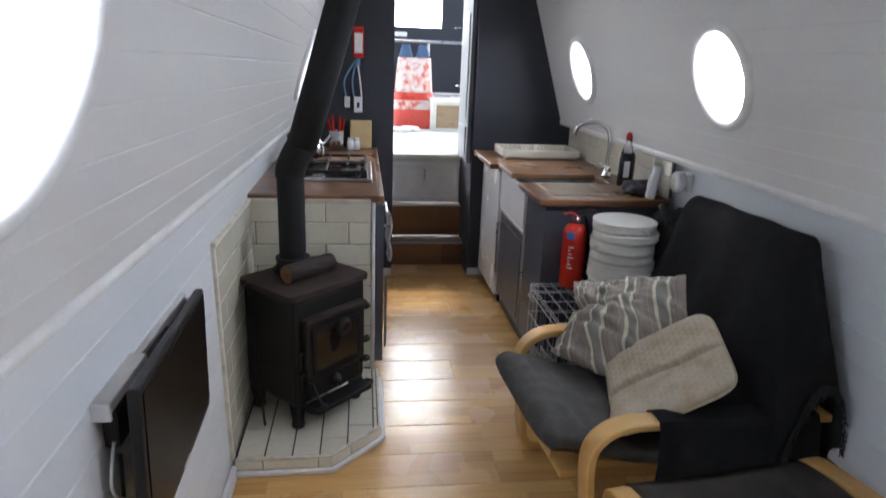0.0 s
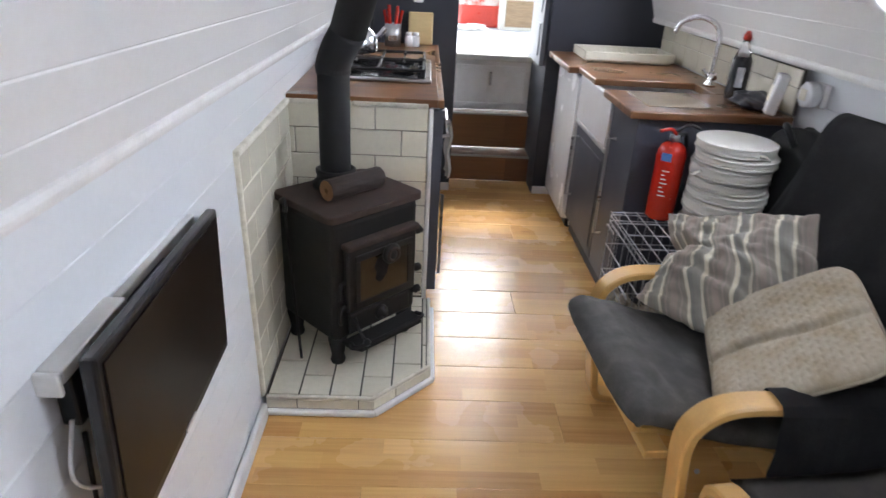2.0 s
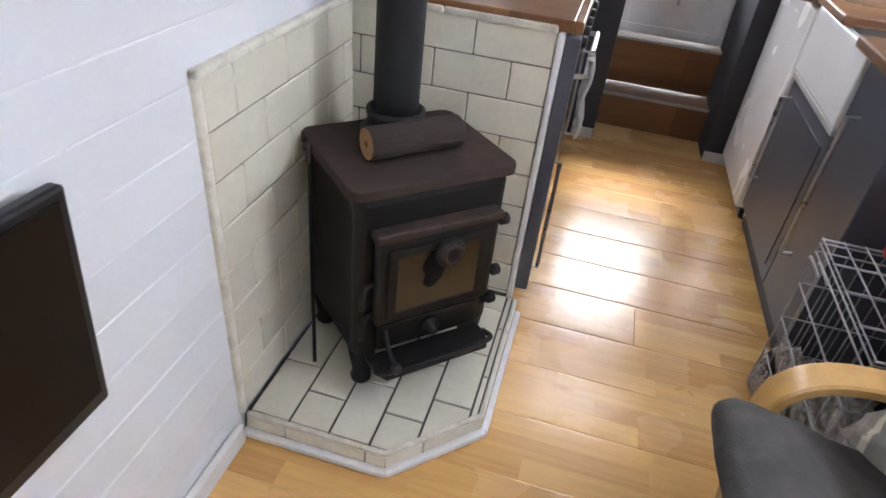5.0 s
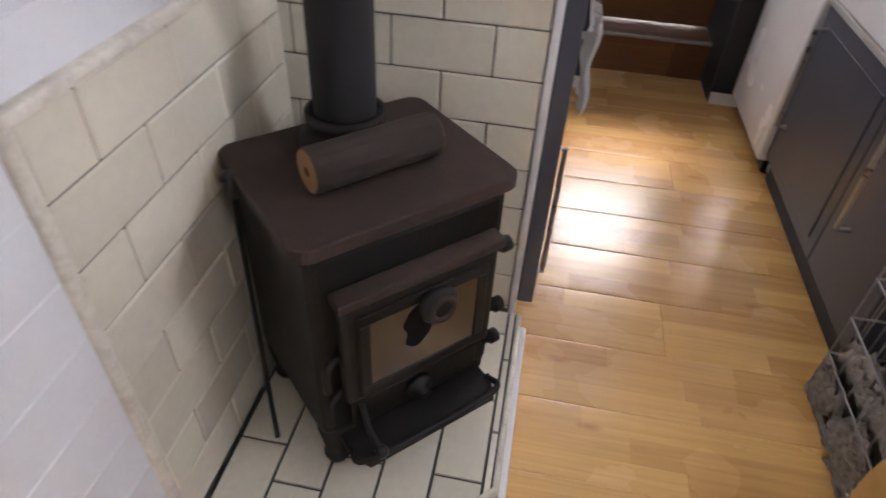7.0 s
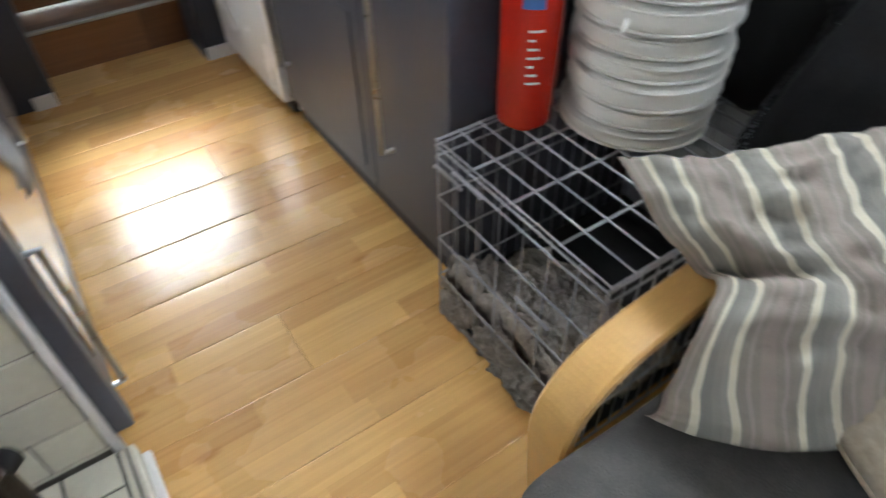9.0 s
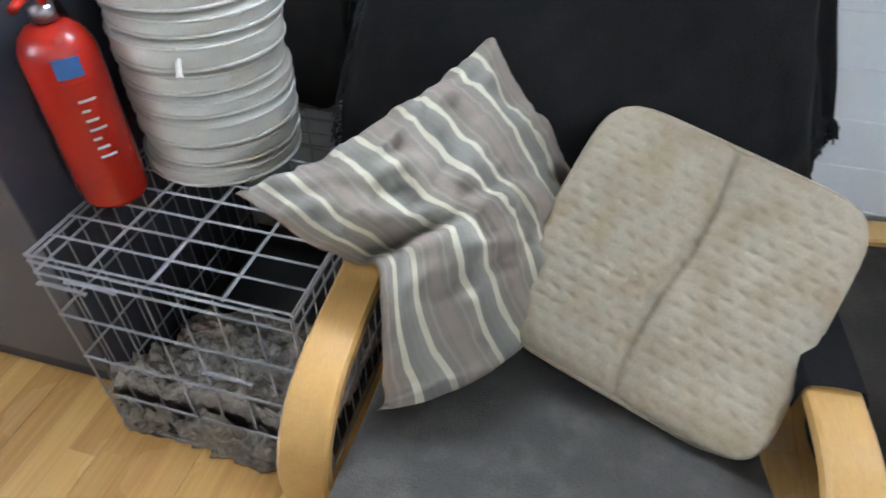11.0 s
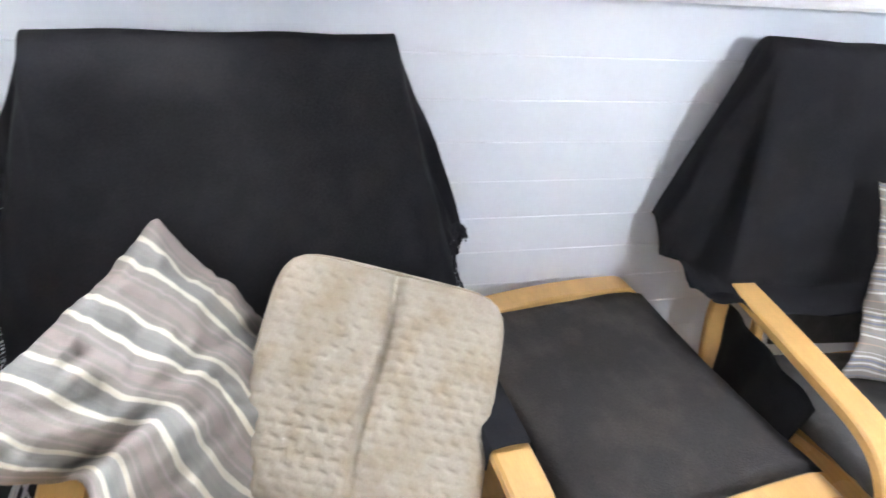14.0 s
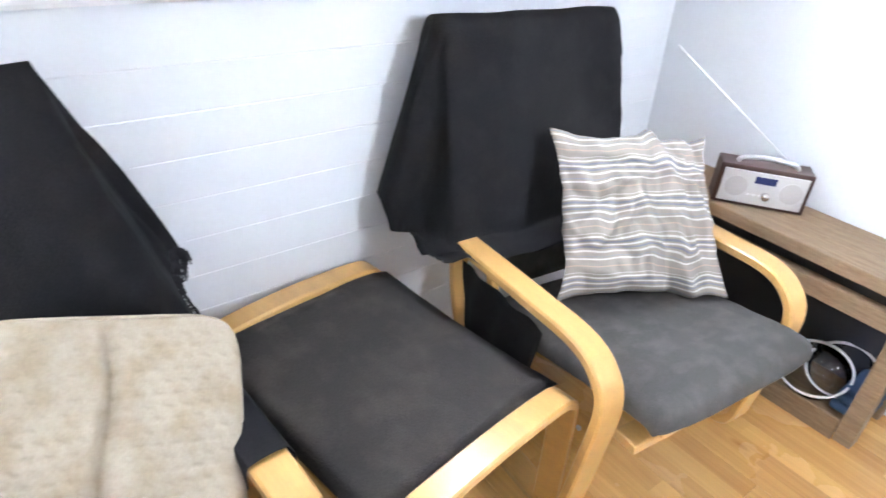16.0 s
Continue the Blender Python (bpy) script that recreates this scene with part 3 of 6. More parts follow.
def tile_run(parent, length, height, base, start_long=True, from_right=False):
    """Brick-laid tiles over length x height; they face -y of base."""
    row = 0
    z = height
    while z > 0.005:
        h = min(0.1, z)
        x = 0.0
        w = 0.2 if (row % 2 == 0) == start_long else 0.1
        while x < length - 0.004:
            w = min(w, length - x)
            ob = new("tile", tile_mesh(w, h))
            ob.parent = parent
            xs = length - x - w if from_right else x
            ob.matrix_basis = base @ pose(xs, 0, z - h, random.uniform(-0.25, 0.25), 0, random.uniform(-0.25, 0.25))
            x += w
            w = 0.2
        z -= h
        row += 1


tile_run(screen, 0.66, 0.8, pose(-0.0065, 0, 0, 0, 0, 90), False)
part("edge_trim", box(-0.032, -0.02, 0, 0.004, 0.0, 0.82, 0.006), M_TRIMTILE, screen)
part("cap", box(-0.034, -0.02, 0.802, 0.008, 0.66, 0.821, 0.006), M_TRIMTILE, screen)

END = 4.405
galley_end = thing("tiled_end_panel", pose(0, END, HZ), "cream brick-tiled end of the galley unit behind the stove", "tiling")
part("backing", box(-0.62, 0.008, -HZ + 0.001, -0.04, 0.03, 0.8, 0.001), M_TILEJOINT, galley_end)
tile_run(galley_end, 0.53, 0.812, pose(-0.58, 0.0075, 0), True, True)
part("edge_trim", box(-0.05, -0.004, -HZ + 0.001, -0.032, 0.03, 0.8, 0.005), M_TRIM, galley_end)
for x0, x1 in ((-0.585, -0.335), (-0.333, -0.052)):
    part("cap_tile", box(x0, -0.009, 0.8, x1, 0.0045, 0.818, 0.005), M_TRIMTILE, galley_end)

# stove, turned to the room; local x to its right, -y to its front
stove = thing("stove", pose(-0.318, 4.122, HZ, 0, 0, 45), "black iron wood stove with rusty top and sooted glass", "stove")
W, DP, SH = 0.19, 0.153, 0.52
part("body", box(-W, -DP, 0.1, W, DP, SH + 0.025, 0.022, 3), M_IRON, stove)
bm = box(-W - 0.014, -DP - 0.014, SH + 0.026, W + 0.014, DP + 0.014, SH + 0.05, 0.0)
bmesh.ops.bevel(bm, geom=[e for e in bm.edges if abs(e.verts[0].co.z - e.verts[1].co.z) > 0.01], offset=0.03, segments=5, profile=0.5, affect="EDGES")
bmesh.ops.bevel(bm, geom=[e for e in bm.edges if abs(e.verts[0].co.z - e.verts[1].co.z) < 0.001 and e.verts[0].co.z > SH + 0.04], offset=0.004, segments=2, profile=0.5, affect="EDGES")
part("top_plate", bm, M_RUST, stove, "rusty brown top plate")
for sx in (-1, 1):
    for sy in (-1, 1):
        bm = lathe([(0, 0), (0.024, 0), (0.027, 0.012), (0.022, 0.03), (0.034, 0.1), (0, 0.1)], 12, m=Matrix.Translation((sx * (W - 0.035), sy * (DP - 0.03), 0.001)))
        part("leg", bm, M_IRON, stove, smooth=True)
door = part("door", box(-0.15, -DP - 0.03, 0.215, 0.155, -DP - 0.001, 0.455, 0.008), M_IRON, stove)
part("door_top_lip", box(-0.158, -DP - 0.04, 0.448, 0.162, -DP - 0.0, 0.47, 0.006), M_RUST, stove, "rust-streaked door lip")
part("pane", box(-0.105, -DP - 0.0345, 0.25, 0.11, -DP - 0.0302, 0.405, 0.002), M_SOOT, door, "sooted brown stove glass")
for x0, z0, x1, z1 in ((-0.125, 0.232, 0.13, 0.252), (-0.125, 0.403, 0.13, 0.425), (-0.125, 0.252, -0.104, 0.403), (0.109, 0.252, 0.13, 0.403)):
    part("glass_frame", box(x0, -DP - 0.0375, z0, x1, -DP - 0.0301, z1, 0.003), M_IRON, door)
bm = lathe([(0, 0), (0.012, 0), (0.012, 0.012), (0.034, 0.016), (0.037, 0.026), (0.03, 0.034), (0, 0.036)], 20, m=Matrix.Translation((0.012, -DP - 0.034, 0.405)) @ pose(0, 0, 0, 90))
part("air_wheel", bm, M_IRON, door, smooth=True)
bm = lathe([(0.016, 0.037), (0.019, 0.041), (0.025, 0.041), (0.028, 0.036)], 20, m=Matrix.Translation((0.012, -DP - 0.034, 0.405)) @ pose(0, 0, 0, 90))
part("wheel_ring", bm, M_RUST, door, smooth=True)
bm = bmesh.new()
bm.faces.new([bm.verts.new((-0.012 + (0.03 + 0.004 * math.sin(3 * a + 1) + 0.003 * math.sin(7 * a)) * math.cos(a), -DP - 0.0349, 0.35 + (0.05 + 0.004 * math.sin(2 * a)) * math.sin(a))) for a in [2 * math.pi * i / 40 for i in range(40)]])
bmesh.ops.solidify(bm, geom=bm.faces[:], thickness=0.0004)
part("soot_stain", bm, M_PIPE, door, "black soot on the glass")
for z in (0.185, 0.275, 0.425):
    bm = lathe([(0, 0), (0.009, 0), (0.009, 0.016), (0.015, 0.018), (0.015, 0.036), (0.01, 0.039), (0, 0.04)], 14, m=Matrix.Translation((0.154, -DP - 0.012, z + 0.005)) @ pose(0, 0, 0, 0, 90, 0))
    part("hinge", bm, M_IRON, stove, smooth=True)
for z in (0.24, 0.33):
    bm = tube([(-0.15, -DP - 0.01, z), (-0.18, -DP - 0.025, z), (-0.185, -DP - 0.03, z - 0.05)], 0.007, 8)
    part("catch", bm, M_IRON, stove, smooth=True)
part("ash_door", box(-0.135, -DP - 0.018, 0.125, 0.14, -DP - 0.001, 0.2, 0.006), M_IRON, stove)
bm = lathe([(0, 0), (0.028, 0), (0.026, 0.012), (0.01, 0.016), (0.01, 0.03), (0, 0.031)], 18, m=Matrix.Translation((0.0, -DP - 0.018, 0.165)) @ pose(0, 0, 0, 90))
part("ash_knob", bm, M_IRON, stove, smooth=True)
bm = tube([(-0.12, -DP - 0.02, 0.19), (-0.122, -DP - 0.05, 0.15), (-0.115, -DP - 0.075, 0.118)], 0.006, 8)
part("riddling_lever", bm, M_IRON, stove, smooth=True)
bm = lathe([(0, -0.014), (0.01, -0.01), (0.014, 0), (0.01, 0.01), (0, 0.014)], 14, m=Matrix.Translation((-0.115, -DP - 0.08, 0.115)))
part("knob", bm, M_BLACK, stove, smooth=True)
poly = [(-0.16, -DP), (-0.16, -DP - 0.05), (-0.14, -DP - 0.085), (0.14, -DP - 0.085), (0.16, -DP - 0.05), (0.16, -DP)]
bm = prism(poly, 0.09, 0.104, 0.004)
part("ash_lip", bm, M_IRON, stove)
bm = tube([(-0.155, -DP - 0.04, 0.11), (-0.135, -DP - 0.08, 0.11), (0.135, -DP - 0.08, 0.11), (0.155, -DP - 0.04, 0.11)], 0.007, 8)
part("lip_rim", bm, M_IRON, stove, smooth=True)
bm = lathe([(0.054, 0.0), (0.08, 0.0), (0.082, 0.014), (0.07, 0.022), (0.064, 0.045), (0.069, 0.05), (0.069, 0.062), (0.06, 0.066), (0.054, 0.06), (0.054, 0.0)], 32, m=Matrix.Translation((0, 0.07, SH + 0.05)))
part("flue_collar", bm, M_IRON, stove, smooth=True)

flue = thing("flue_pipe", pose(-0.368, 4.172, HZ + 0.572), "matt black stove flue with a bend, rising to the roof", "flue")
part("lower_pipe", tube([(0, 0, 0), (0, 0, 0.2), (0, 0, 0.4)], 0.053, 28, 2), M_PIPE, flue, smooth=True)
part("bend", tube([(0, 0, 0.395), (0.0, 0, 0.41), (0.02, -0.012, 0.46), (0.055, -0.03, 0.52)], 0.057, 28, 5), M_PIPE, flue, smooth=True)
part("upper_pipe", tube([(0.053, -0.029, 0.515), (0.21, -0.13, 1.02), (0.285, -0.18, 1.3)], 0.058, 28, 2), M_PIPE, flue, smooth=True)
part("joint_band", tube([(0, 0, 0.385), (0, 0, 0.4)], 0.0565, 28, 1), M_PIPE, flue)

log = thing("pressed_log", pose(-0.297, 4.092, HZ + SH + 0.0505, 0, 0, 46), "round pressed fuel log with a hole through it", "log")
bm = bmesh.new()
rings = []
for x in (-0.115, -0.112, -0.06, 0.0, 0.06, 0.112, 0.115):
    k = 0.93 if abs(x) > 0.113 else 1.0
    rings.append([bm.verts.new((x, k * 0.037 * (1 + 0.03 * math.sin(3 * i + 40 * x)) * math.cos(2 * math.pi * i / 16 + 0.2), 0.0375 + k * 0.037 * math.sin(2 * math.pi * i / 16 + 0.2))) for i in range(16)])
for a, b in zip(rings, rings[1:]):
    for i in range(16):
        bm.faces.new((a[i], b[i], b[(i + 1) % 16], a[(i + 1) % 16]))
part("bark", bm, M_LOG, log)
for x, d in ((-0.1155, -90), (0.1155, 90)):
    bm = lathe([(0.008, -0.02), (0.008, 0), (0.0345, 0), (0.0345, -0.002)], 16, m=Matrix.Translation((x, 0, 0.0375)) @ pose(0, 0, 0, 0, d, 0))
    part("log_end", bm, M_LOGEND, log, "pale brown sawn log end")

poker = thing("poker", pose(-0.49, 3.94, HZ + 0.001), "thin black poker leaning beside the stove", "poker")
part("shaft", tube([(0.02, -0.01, 0.004), (-0.01, 0.05, 0.3), (-0.03, 0.09, 0.52)], 0.005, 8), M_IRON, poker, smooth=True)
part("handle", tube([(-0.03, 0.09, 0.52), (-0.03, 0.095, 0.56), (-0.045, 0.1, 0.55)], 0.009, 8), M_BLACK, poker, smooth=True)

# ---- television on the boarded wall ----
mtv = frame_of((-0.487, 2.75, 0.55), (-0.522, 3.375, 0.512), (-0.485, 2.75, 0.895))
tv = thing("television", mtv, "small black flat television on a swivel wall bracket", "television")
part("bezel", box(-0.313, -0.175, -0.026, 0.313, 0.175, -0.003, 0.006), M_BLACK, tv)
part("rear_case", box(-0.22, -0.13, -0.045, 0.22, 0.12, -0.0265, 0.008), M_BLACK, tv)
part("screen", box(-0.296, -0.148, -0.0028, 0.296, 0.16, 0.0005, 0.001), M_SCREEN, tv, "dark glossy screen")
part("badge", box(-0.03, -0.166, -0.0028, 0.03, -0.158, 0.0008, 0.001), M_SILVER, tv)
part("bracket_arm", box(-0.12, -0.03, -0.09, 0.0, 0.03, -0.046, 0.004), M_BLACK, tv)
shelf = thing("wall_box", pose(-0.578, 2.772, 0.757), "white painted wooden frame fixed to the wall behind the television", "wall box")
part("top_board", box(0.0, 0, 0.09, 0.036, 0.2, 0.112, 0.003), M_TRIM, shelf)
part("back_board", box(0.0, 0.221, 0.05, 0.016, 0.58, 0.1, 0.003), M_TRIM, shelf)
part("end_board", box(0.0, -0.01, 0.075, 0.036, -0.0005, 0.112, 0.003), M_TRIM, shelf)
part("device", box(0.004, 0.02, 0.0, 0.034, 0.4, 0.085, 0.006), M_BLACK, shelf)
cable = thing("cable", pose(-0.57, 2.78, 0.44), "white cable looping behind the television", "cable")
part("lead", tube([(0.02, 0.0, 0.34), (0.015, -0.02, 0.25), (0.03, 0.03, 0.19), (0.05, 0.09, 0.21), (0.05, 0.1, 0.3)], 0.0036, 8), M_WHITE, cable, smooth=True)
part("power_lead", tube([(0.02, 0.02, 0.3), (0.02, 0.01, 0.15), (0.02, 0.03, 0.0), (0.03, 0.1, -0.38)], 0.004, 8), M_BLACK, cable, smooth=True)

# ---- galley, hob side ----
unit = thing("oven_unit", pose(0, 4.44, 0), "dark slate kitchen unit with a built-in oven under the hob", "cabinet")
part("carcass", box(-0.6, 0.0, 0.08, -0.03, 1.45, 0.868, 0.002), M_NAVY_UNIT, unit)
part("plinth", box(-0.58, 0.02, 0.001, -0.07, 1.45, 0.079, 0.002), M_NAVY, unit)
part("end_panel", box(-0.031, -0.03, 0.1, 0.006, 0.012, 0.86, 0.003), M_NAVY_UNIT, unit)
oven = part("oven_door", box(-0.029, 0.08, 0.2, -0.002, 0.66, 0.755, 0.004), M_HOB, unit, "dark glass oven door")
part("oven_handle", tube([(0.0, 0.13, 0.72), (0.035, 0.13, 0.725), (0.035, 0.6, 0.725), (0.0, 0.6, 0.72)], 0.008, 8, 1), M_STEEL, oven)
fascia = part("control_panel", box(-0.029, 0.08, 0.765, -0.004, 0.66, 0.86, 0.003), M_STEEL, unit)
for k in range(5):
    bm = lathe([(0, 0), (0.017, 0), (0.016, 0.02), (0, 0.022)], 14, m=Matrix.Translation((-0.004, 0.14 + 0.11 * k, 0.812)) @ pose(0, 0, 0, 0, 90, 0))
    part("control_knob", bm, M_BLACK, fascia, smooth=True)
dr = part("door", box(-0.029, 0.69, 0.1, -0.008, 1.4, 0.86, 0.003), M_NAVY_UNIT, unit)
part("handle", tube([(-0.008, 0.75, 0.3), (0.022, 0.75, 0.3), (0.022, 0.75, 0.62), (-0.008, 0.75, 0.62)], 0.006, 8, 1), M_STEEL, dr)
lowdr = part("drawer_front", box(-0.029, 0.08, 0.09, -0.006, 0.66, 0.19, 0.003), M_NAVY_UNIT, unit)
part("handle", tube([(-0.006, 0.05, 0.14), (0.02, 0.05, 0.14), (0.02, 0.05, 0.5), (-0.006, 0.05, 0.5)], 0.006, 8, 1), M_STEEL, lowdr, "copper-toned bar handle")
towel = thing("tea_towel", pose(0.033, 4.62, 0.545), "white tea towel hanging over the oven handle", "tea towel")
bm = bmesh.new()
gr = [[bm.verts.new((0.004 + 0.012 * math.sin(j * 1.9) + 0.006 * math.sin(i * 0.9), 0.02 * j - 0.06 + 0.004 * math.sin(i), 0.02 * i)) for j in range(8)] for i in range(12)]
for i in range(11):
    for j in range(7):
        bm.faces.new((gr[i][j], gr[i][j + 1], gr[i + 1][j + 1], gr[i + 1][j]))
bmesh.ops.solidify(bm, geom=bm.faces[:], thickness=0.006)
part("cloth", bm, M_CLOTH_WHITE, towel, smooth=True)

wtl = thing("worktop", pose(0, 0, 0.87), "oiled butcher-block worktop around the hob", "worktop")
part("slab", box(-0.6, 4.41, 0, -0.0165, 5.925, 0.03, 0.003), M_BLOCK, wtl)
part("front_edge", box(-0.0162, 4.41, 0, 0.006, 5.925, 0.03, 0.004), M_BLOCK, wtl)
spl = thing("splashback", pose(-0.608, 4.41, 0.901), "cream tiled splashback above the worktop", "tiling")
part("backing", box(-0.008, 0, 0, -0.001, 1.5, 0.14, 0.001), M_GROUT, spl)
for k in range(8):
    part("tile", box(0.0, 0.004 + 0.188 * k, 0.002, 0.007, 0.188 * (k + 1), 0.138, 0.0015, 1), M_TILE, spl)

hob = thing("gas_hob", pose(-0.265, 5.0, 0.901), "four-burner gas hob with black pan supports", "hob")
part("tray", box(-0.225, -0.28, 0, 0.225, 0.28, 0.012, 0.006), M_STEEL, hob)
part("surface", box(-0.2, -0.255, 0.0121, 0.2, 0.255, 0.016, 0.002), M_HOB, hob)
for x in (-0.11, 0.1):
    for y in (-0.14, 0.13):
        bm = lathe([(0, 0.016), (0.045, 0.016), (0.045, 0.024), (0.03, 0.026), (0.03, 0.034), (0, 0.035)], 20, m=Matrix.Translation((x, y, 0)))
        part("burner", bm, M_IRON, hob, smooth=True)
for y in (-0.14, 0.13):
    bm = bmesh.new()
    for yy in (-0.12, 0.12):
        rod((-0.19, y + yy, 0.046), (0.19, y + yy, 0.046), 0.0068, 8, bm)
    for xx in (-0.19, -0.11, 0.0, 0.1, 0.19):
        rod((xx, y - 0.12, 0.046), (xx, y - 0.045 if abs(abs(xx) - 0.105) < 0.02 else y + 0.12, 0.046), 0.0068, 8, bm)
        if abs(abs(xx) - 0.105) < 0.02:
            rod((xx, y + 0.045, 0.046), (xx, y + 0.12, 0.046), 0.0068, 8, bm)
    for xx in (-0.19, 0.19):
        for yy in (-0.12, 0.12):
            rod((xx, y + yy, 0.016), (xx, y + yy, 0.046), 0.0068, 8, bm)
    part("pan_support", bm, M_IRON, hob)
for k in range(4):
    bm = lathe([(0, 0.0161), (0.016, 0.0161), (0.014, 0.036), (0, 0.037)], 14, m=Matrix.Translation((0.18, -0.2 + 0.12 * k, 0)))
    part("control_knob", bm, M_BLACK, hob, smooth=True)
kettle = thing("kettle", pose(-0.385, 5.17, 0.952), "steel kettle standing on the hob", "kettle")
part("body", lathe([(0, 0), (0.085, 0), (0.092, 0.02), (0.085, 0.07), (0.06, 0.11), (0.03, 0.125), (0, 0.127)], 28), M_CHROME, kettle, smooth=True)
part("handle", tube([(-0.06, 0, 0.1), (-0.06, 0, 0.17), (0.0, 0, 0.2), (0.06, 0, 0.17), (0.06, 0, 0.1)], 0.008, 8), M_BLACK, kettle, smooth=True)
part("spout", tube([(0.07, 0, 0.05), (0.11, 0, 0.09), (0.125, 0, 0.11)], 0.012, 10), M_CHROME, kettle, smooth=True)
bd = tagged(part("chopping_board", box(-0.17, 5.885, 0.901, -0.03, 5.9, 1.08, 0.007), M_BENCH, None, "pale wooden chopping board leaning at the bulkhead"), category="chopping board")
bd.data.materials[0] = mat("pale_beech_board", (0.6, 0.45, 0.22), 0.5, 0, 0.12, 3, 40, 0.05, (2, 14, 14))
holder = thing("utensil_holder", pose(-0.255, 5.8, 0.901), "steel pot of red-handled utensils", "utensils")
part("pot", lathe([(0, 0), (0.045, 0), (0.045, 0.12), (0.042, 0.12), (0.042, 0.005), (0, 0.005)], 20), M_STEEL, holder, smooth=True)
for k in range(6):
    a = k * 1.05
    part("utensil_handle", rod((0.015 * math.cos(a), 0.015 * math.sin(a), 0.02), (0.05 * math.cos(a), 0.03 * math.sin(a), 0.19 + 0.012 * (k % 3)), 0.009, 8), M_RED, holder, "red plastic handle")
for k, (x, y) in enumerate(((-0.165, 5.79), (-0.125, 5.8))):
    sh = thing("shaker", pose(x, y, 0.901), "small white lidded condiment pot", "shaker", "condiment pots")
    part("jar", lathe([(0, 0), (0.022, 0), (0.023, 0.05), (0.018, 0.06), (0, 0.06)], 16), M_WHITE, sh, smooth=True)
    part("lid", lathe([(0, 0.0605), (0.019, 0.0605), (0.017, 0.078), (0, 0.08)], 16), M_WHITE, sh, smooth=True)
blk = thing("fire_blanket", pose(-0.115, 5.915, 1.47), "red fire blanket case hung on the bulkhead", "fire blanket")
part("case", box(-0.035, -0.03, 0, 0.035, 0.014, 0.19, 0.008), M_RED, blk)
part("print", box(-0.025, -0.0325, 0.03, 0.025, -0.0302, 0.15, 0.001), M_WHITE, blk)
part("pull_tape", box(-0.012, -0.022, -0.05, 0.012, -0.018, 0.0, 0.001), M_CORD, blk)
hooks = thing("hanging_torch", pose(-0.115, 5.9, 1.13), "white switch fob hanging on blue and white lanyards", "lanyard")
part("fob", box(-0.03, -0.012, 0, 0.025, 0.01, 0.1, 0.006), M_WHITE, hooks)
part("fob_window", box(-0.01, -0.0145, 0.03, 0.006, -0.0122, 0.065, 0.001), M_BLACK, hooks)
part("second_fob", box(-0.09, -0.012, 0.03, -0.055, 0.01, 0.1, 0.005), M_SILVER, hooks)
for x, c in ((-0.08, M_CORD), (-0.03, M_CORD), (0.02, M_CLOTH_WHITE)):
    part("cord", tube([(x, 0.0, 0.1), (x - 0.01, 0.002, 0.2), (x * 0.3 - 0.01, 0.01, 0.3), (0.0, 0.015, 0.36)], 0.006, 6), c, hooks)

# ---- galley, sink side ----
FX = 0.752
base = thing("sink_unit", pose(0, 4.415, 0), "dark slate base unit with bar handles under the sink", "cabinet")
part("end_panel", box(FX - 0.006, 0.0, 0.001, 1.33, 0.018, 0.862, 0.003), M_NAVY_UNIT, base)
part("carcass", box(FX + 0.02, 0.0185, 0.09, 1.33, 0.93, 0.64, 0.002), M_NAVY_UNIT, base)
part("upper_carcass", box(FX + 0.02, 0.0185, 0.641, 1.33, 0.35, 0.862, 0.002), M_NAVY_UNIT, base)
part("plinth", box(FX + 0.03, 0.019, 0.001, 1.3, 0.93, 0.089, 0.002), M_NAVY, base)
d1 = part("door", box(FX - 0.002, 0.021, 0.095, FX + 0.019, 0.35, 0.858, 0.003), M_NAVY_UNIT, base)
part("handle", tube([(FX - 0.002, 0.243, 0.285), (FX - 0.034, 0.243, 0.285), (FX - 0.034, 0.243, 0.72), (FX - 0.002, 0.243, 0.72)], 0.007, 8, 1), M_STEEL, d1)
d2 = part("door", box(FX - 0.002, 0.354, 0.095, FX + 0.019, 0.925, 0.62, 0.003), M_NAVY_UNIT, base)
part("handle", tube([(FX - 0.002, 0.865, 0.24), (FX - 0.034, 0.865, 0.24), (FX - 0.034, 0.865, 0.56), (FX - 0.002, 0.865, 0.56)], 0.007, 8, 1), M_STEEL, d2)
part("drip_rail", box(FX - 0.014, 0.354, 0.622, FX + 0.019, 0.925, 0.642, 0.003), M_SILVER, base, "pale metal strip under the sink")
part("door_inset", box(FX - 0.006, 0.4, 0.14, FX - 0.0021, 0.83, 0.57, 0.002), M_NAVY_UNIT, d2)

sink = thing("butler_sink", pose(0, 4.77, 0.645), "white ceramic butler sink set into the worktop", "sink")
sx0, sx1, sy0, sy1 = FX - 0.016, 1.2, 0.0, 0.575
part("front_apron", box(sx0, sy0, 0, sx0 + 0.022, sy1, 0.225, 0.008, 3), M_WHITE, sink)
part("back_wall", box(sx1 - 0.022, sy0, 0, sx1, sy1, 0.222, 0.006), M_WHITE, sink)
part("side_wall", box(sx0 + 0.0225, sy0, 0, sx1 - 0.0225, sy0 + 0.022, 0.222, 0.006), M_WHITE, sink)
part("side_wall", box(sx0 + 0.0225, sy1 - 0.022, 0, sx1 - 0.0225, sy1, 0.222, 0.006), M_WHITE, sink)
part("basin_floor", box(sx0 + 0.0225, sy0 + 0.0225, 0.001, sx1 - 0.0225, sy1 - 0.0225, 0.022, 0.003), M_WHITE, sink)

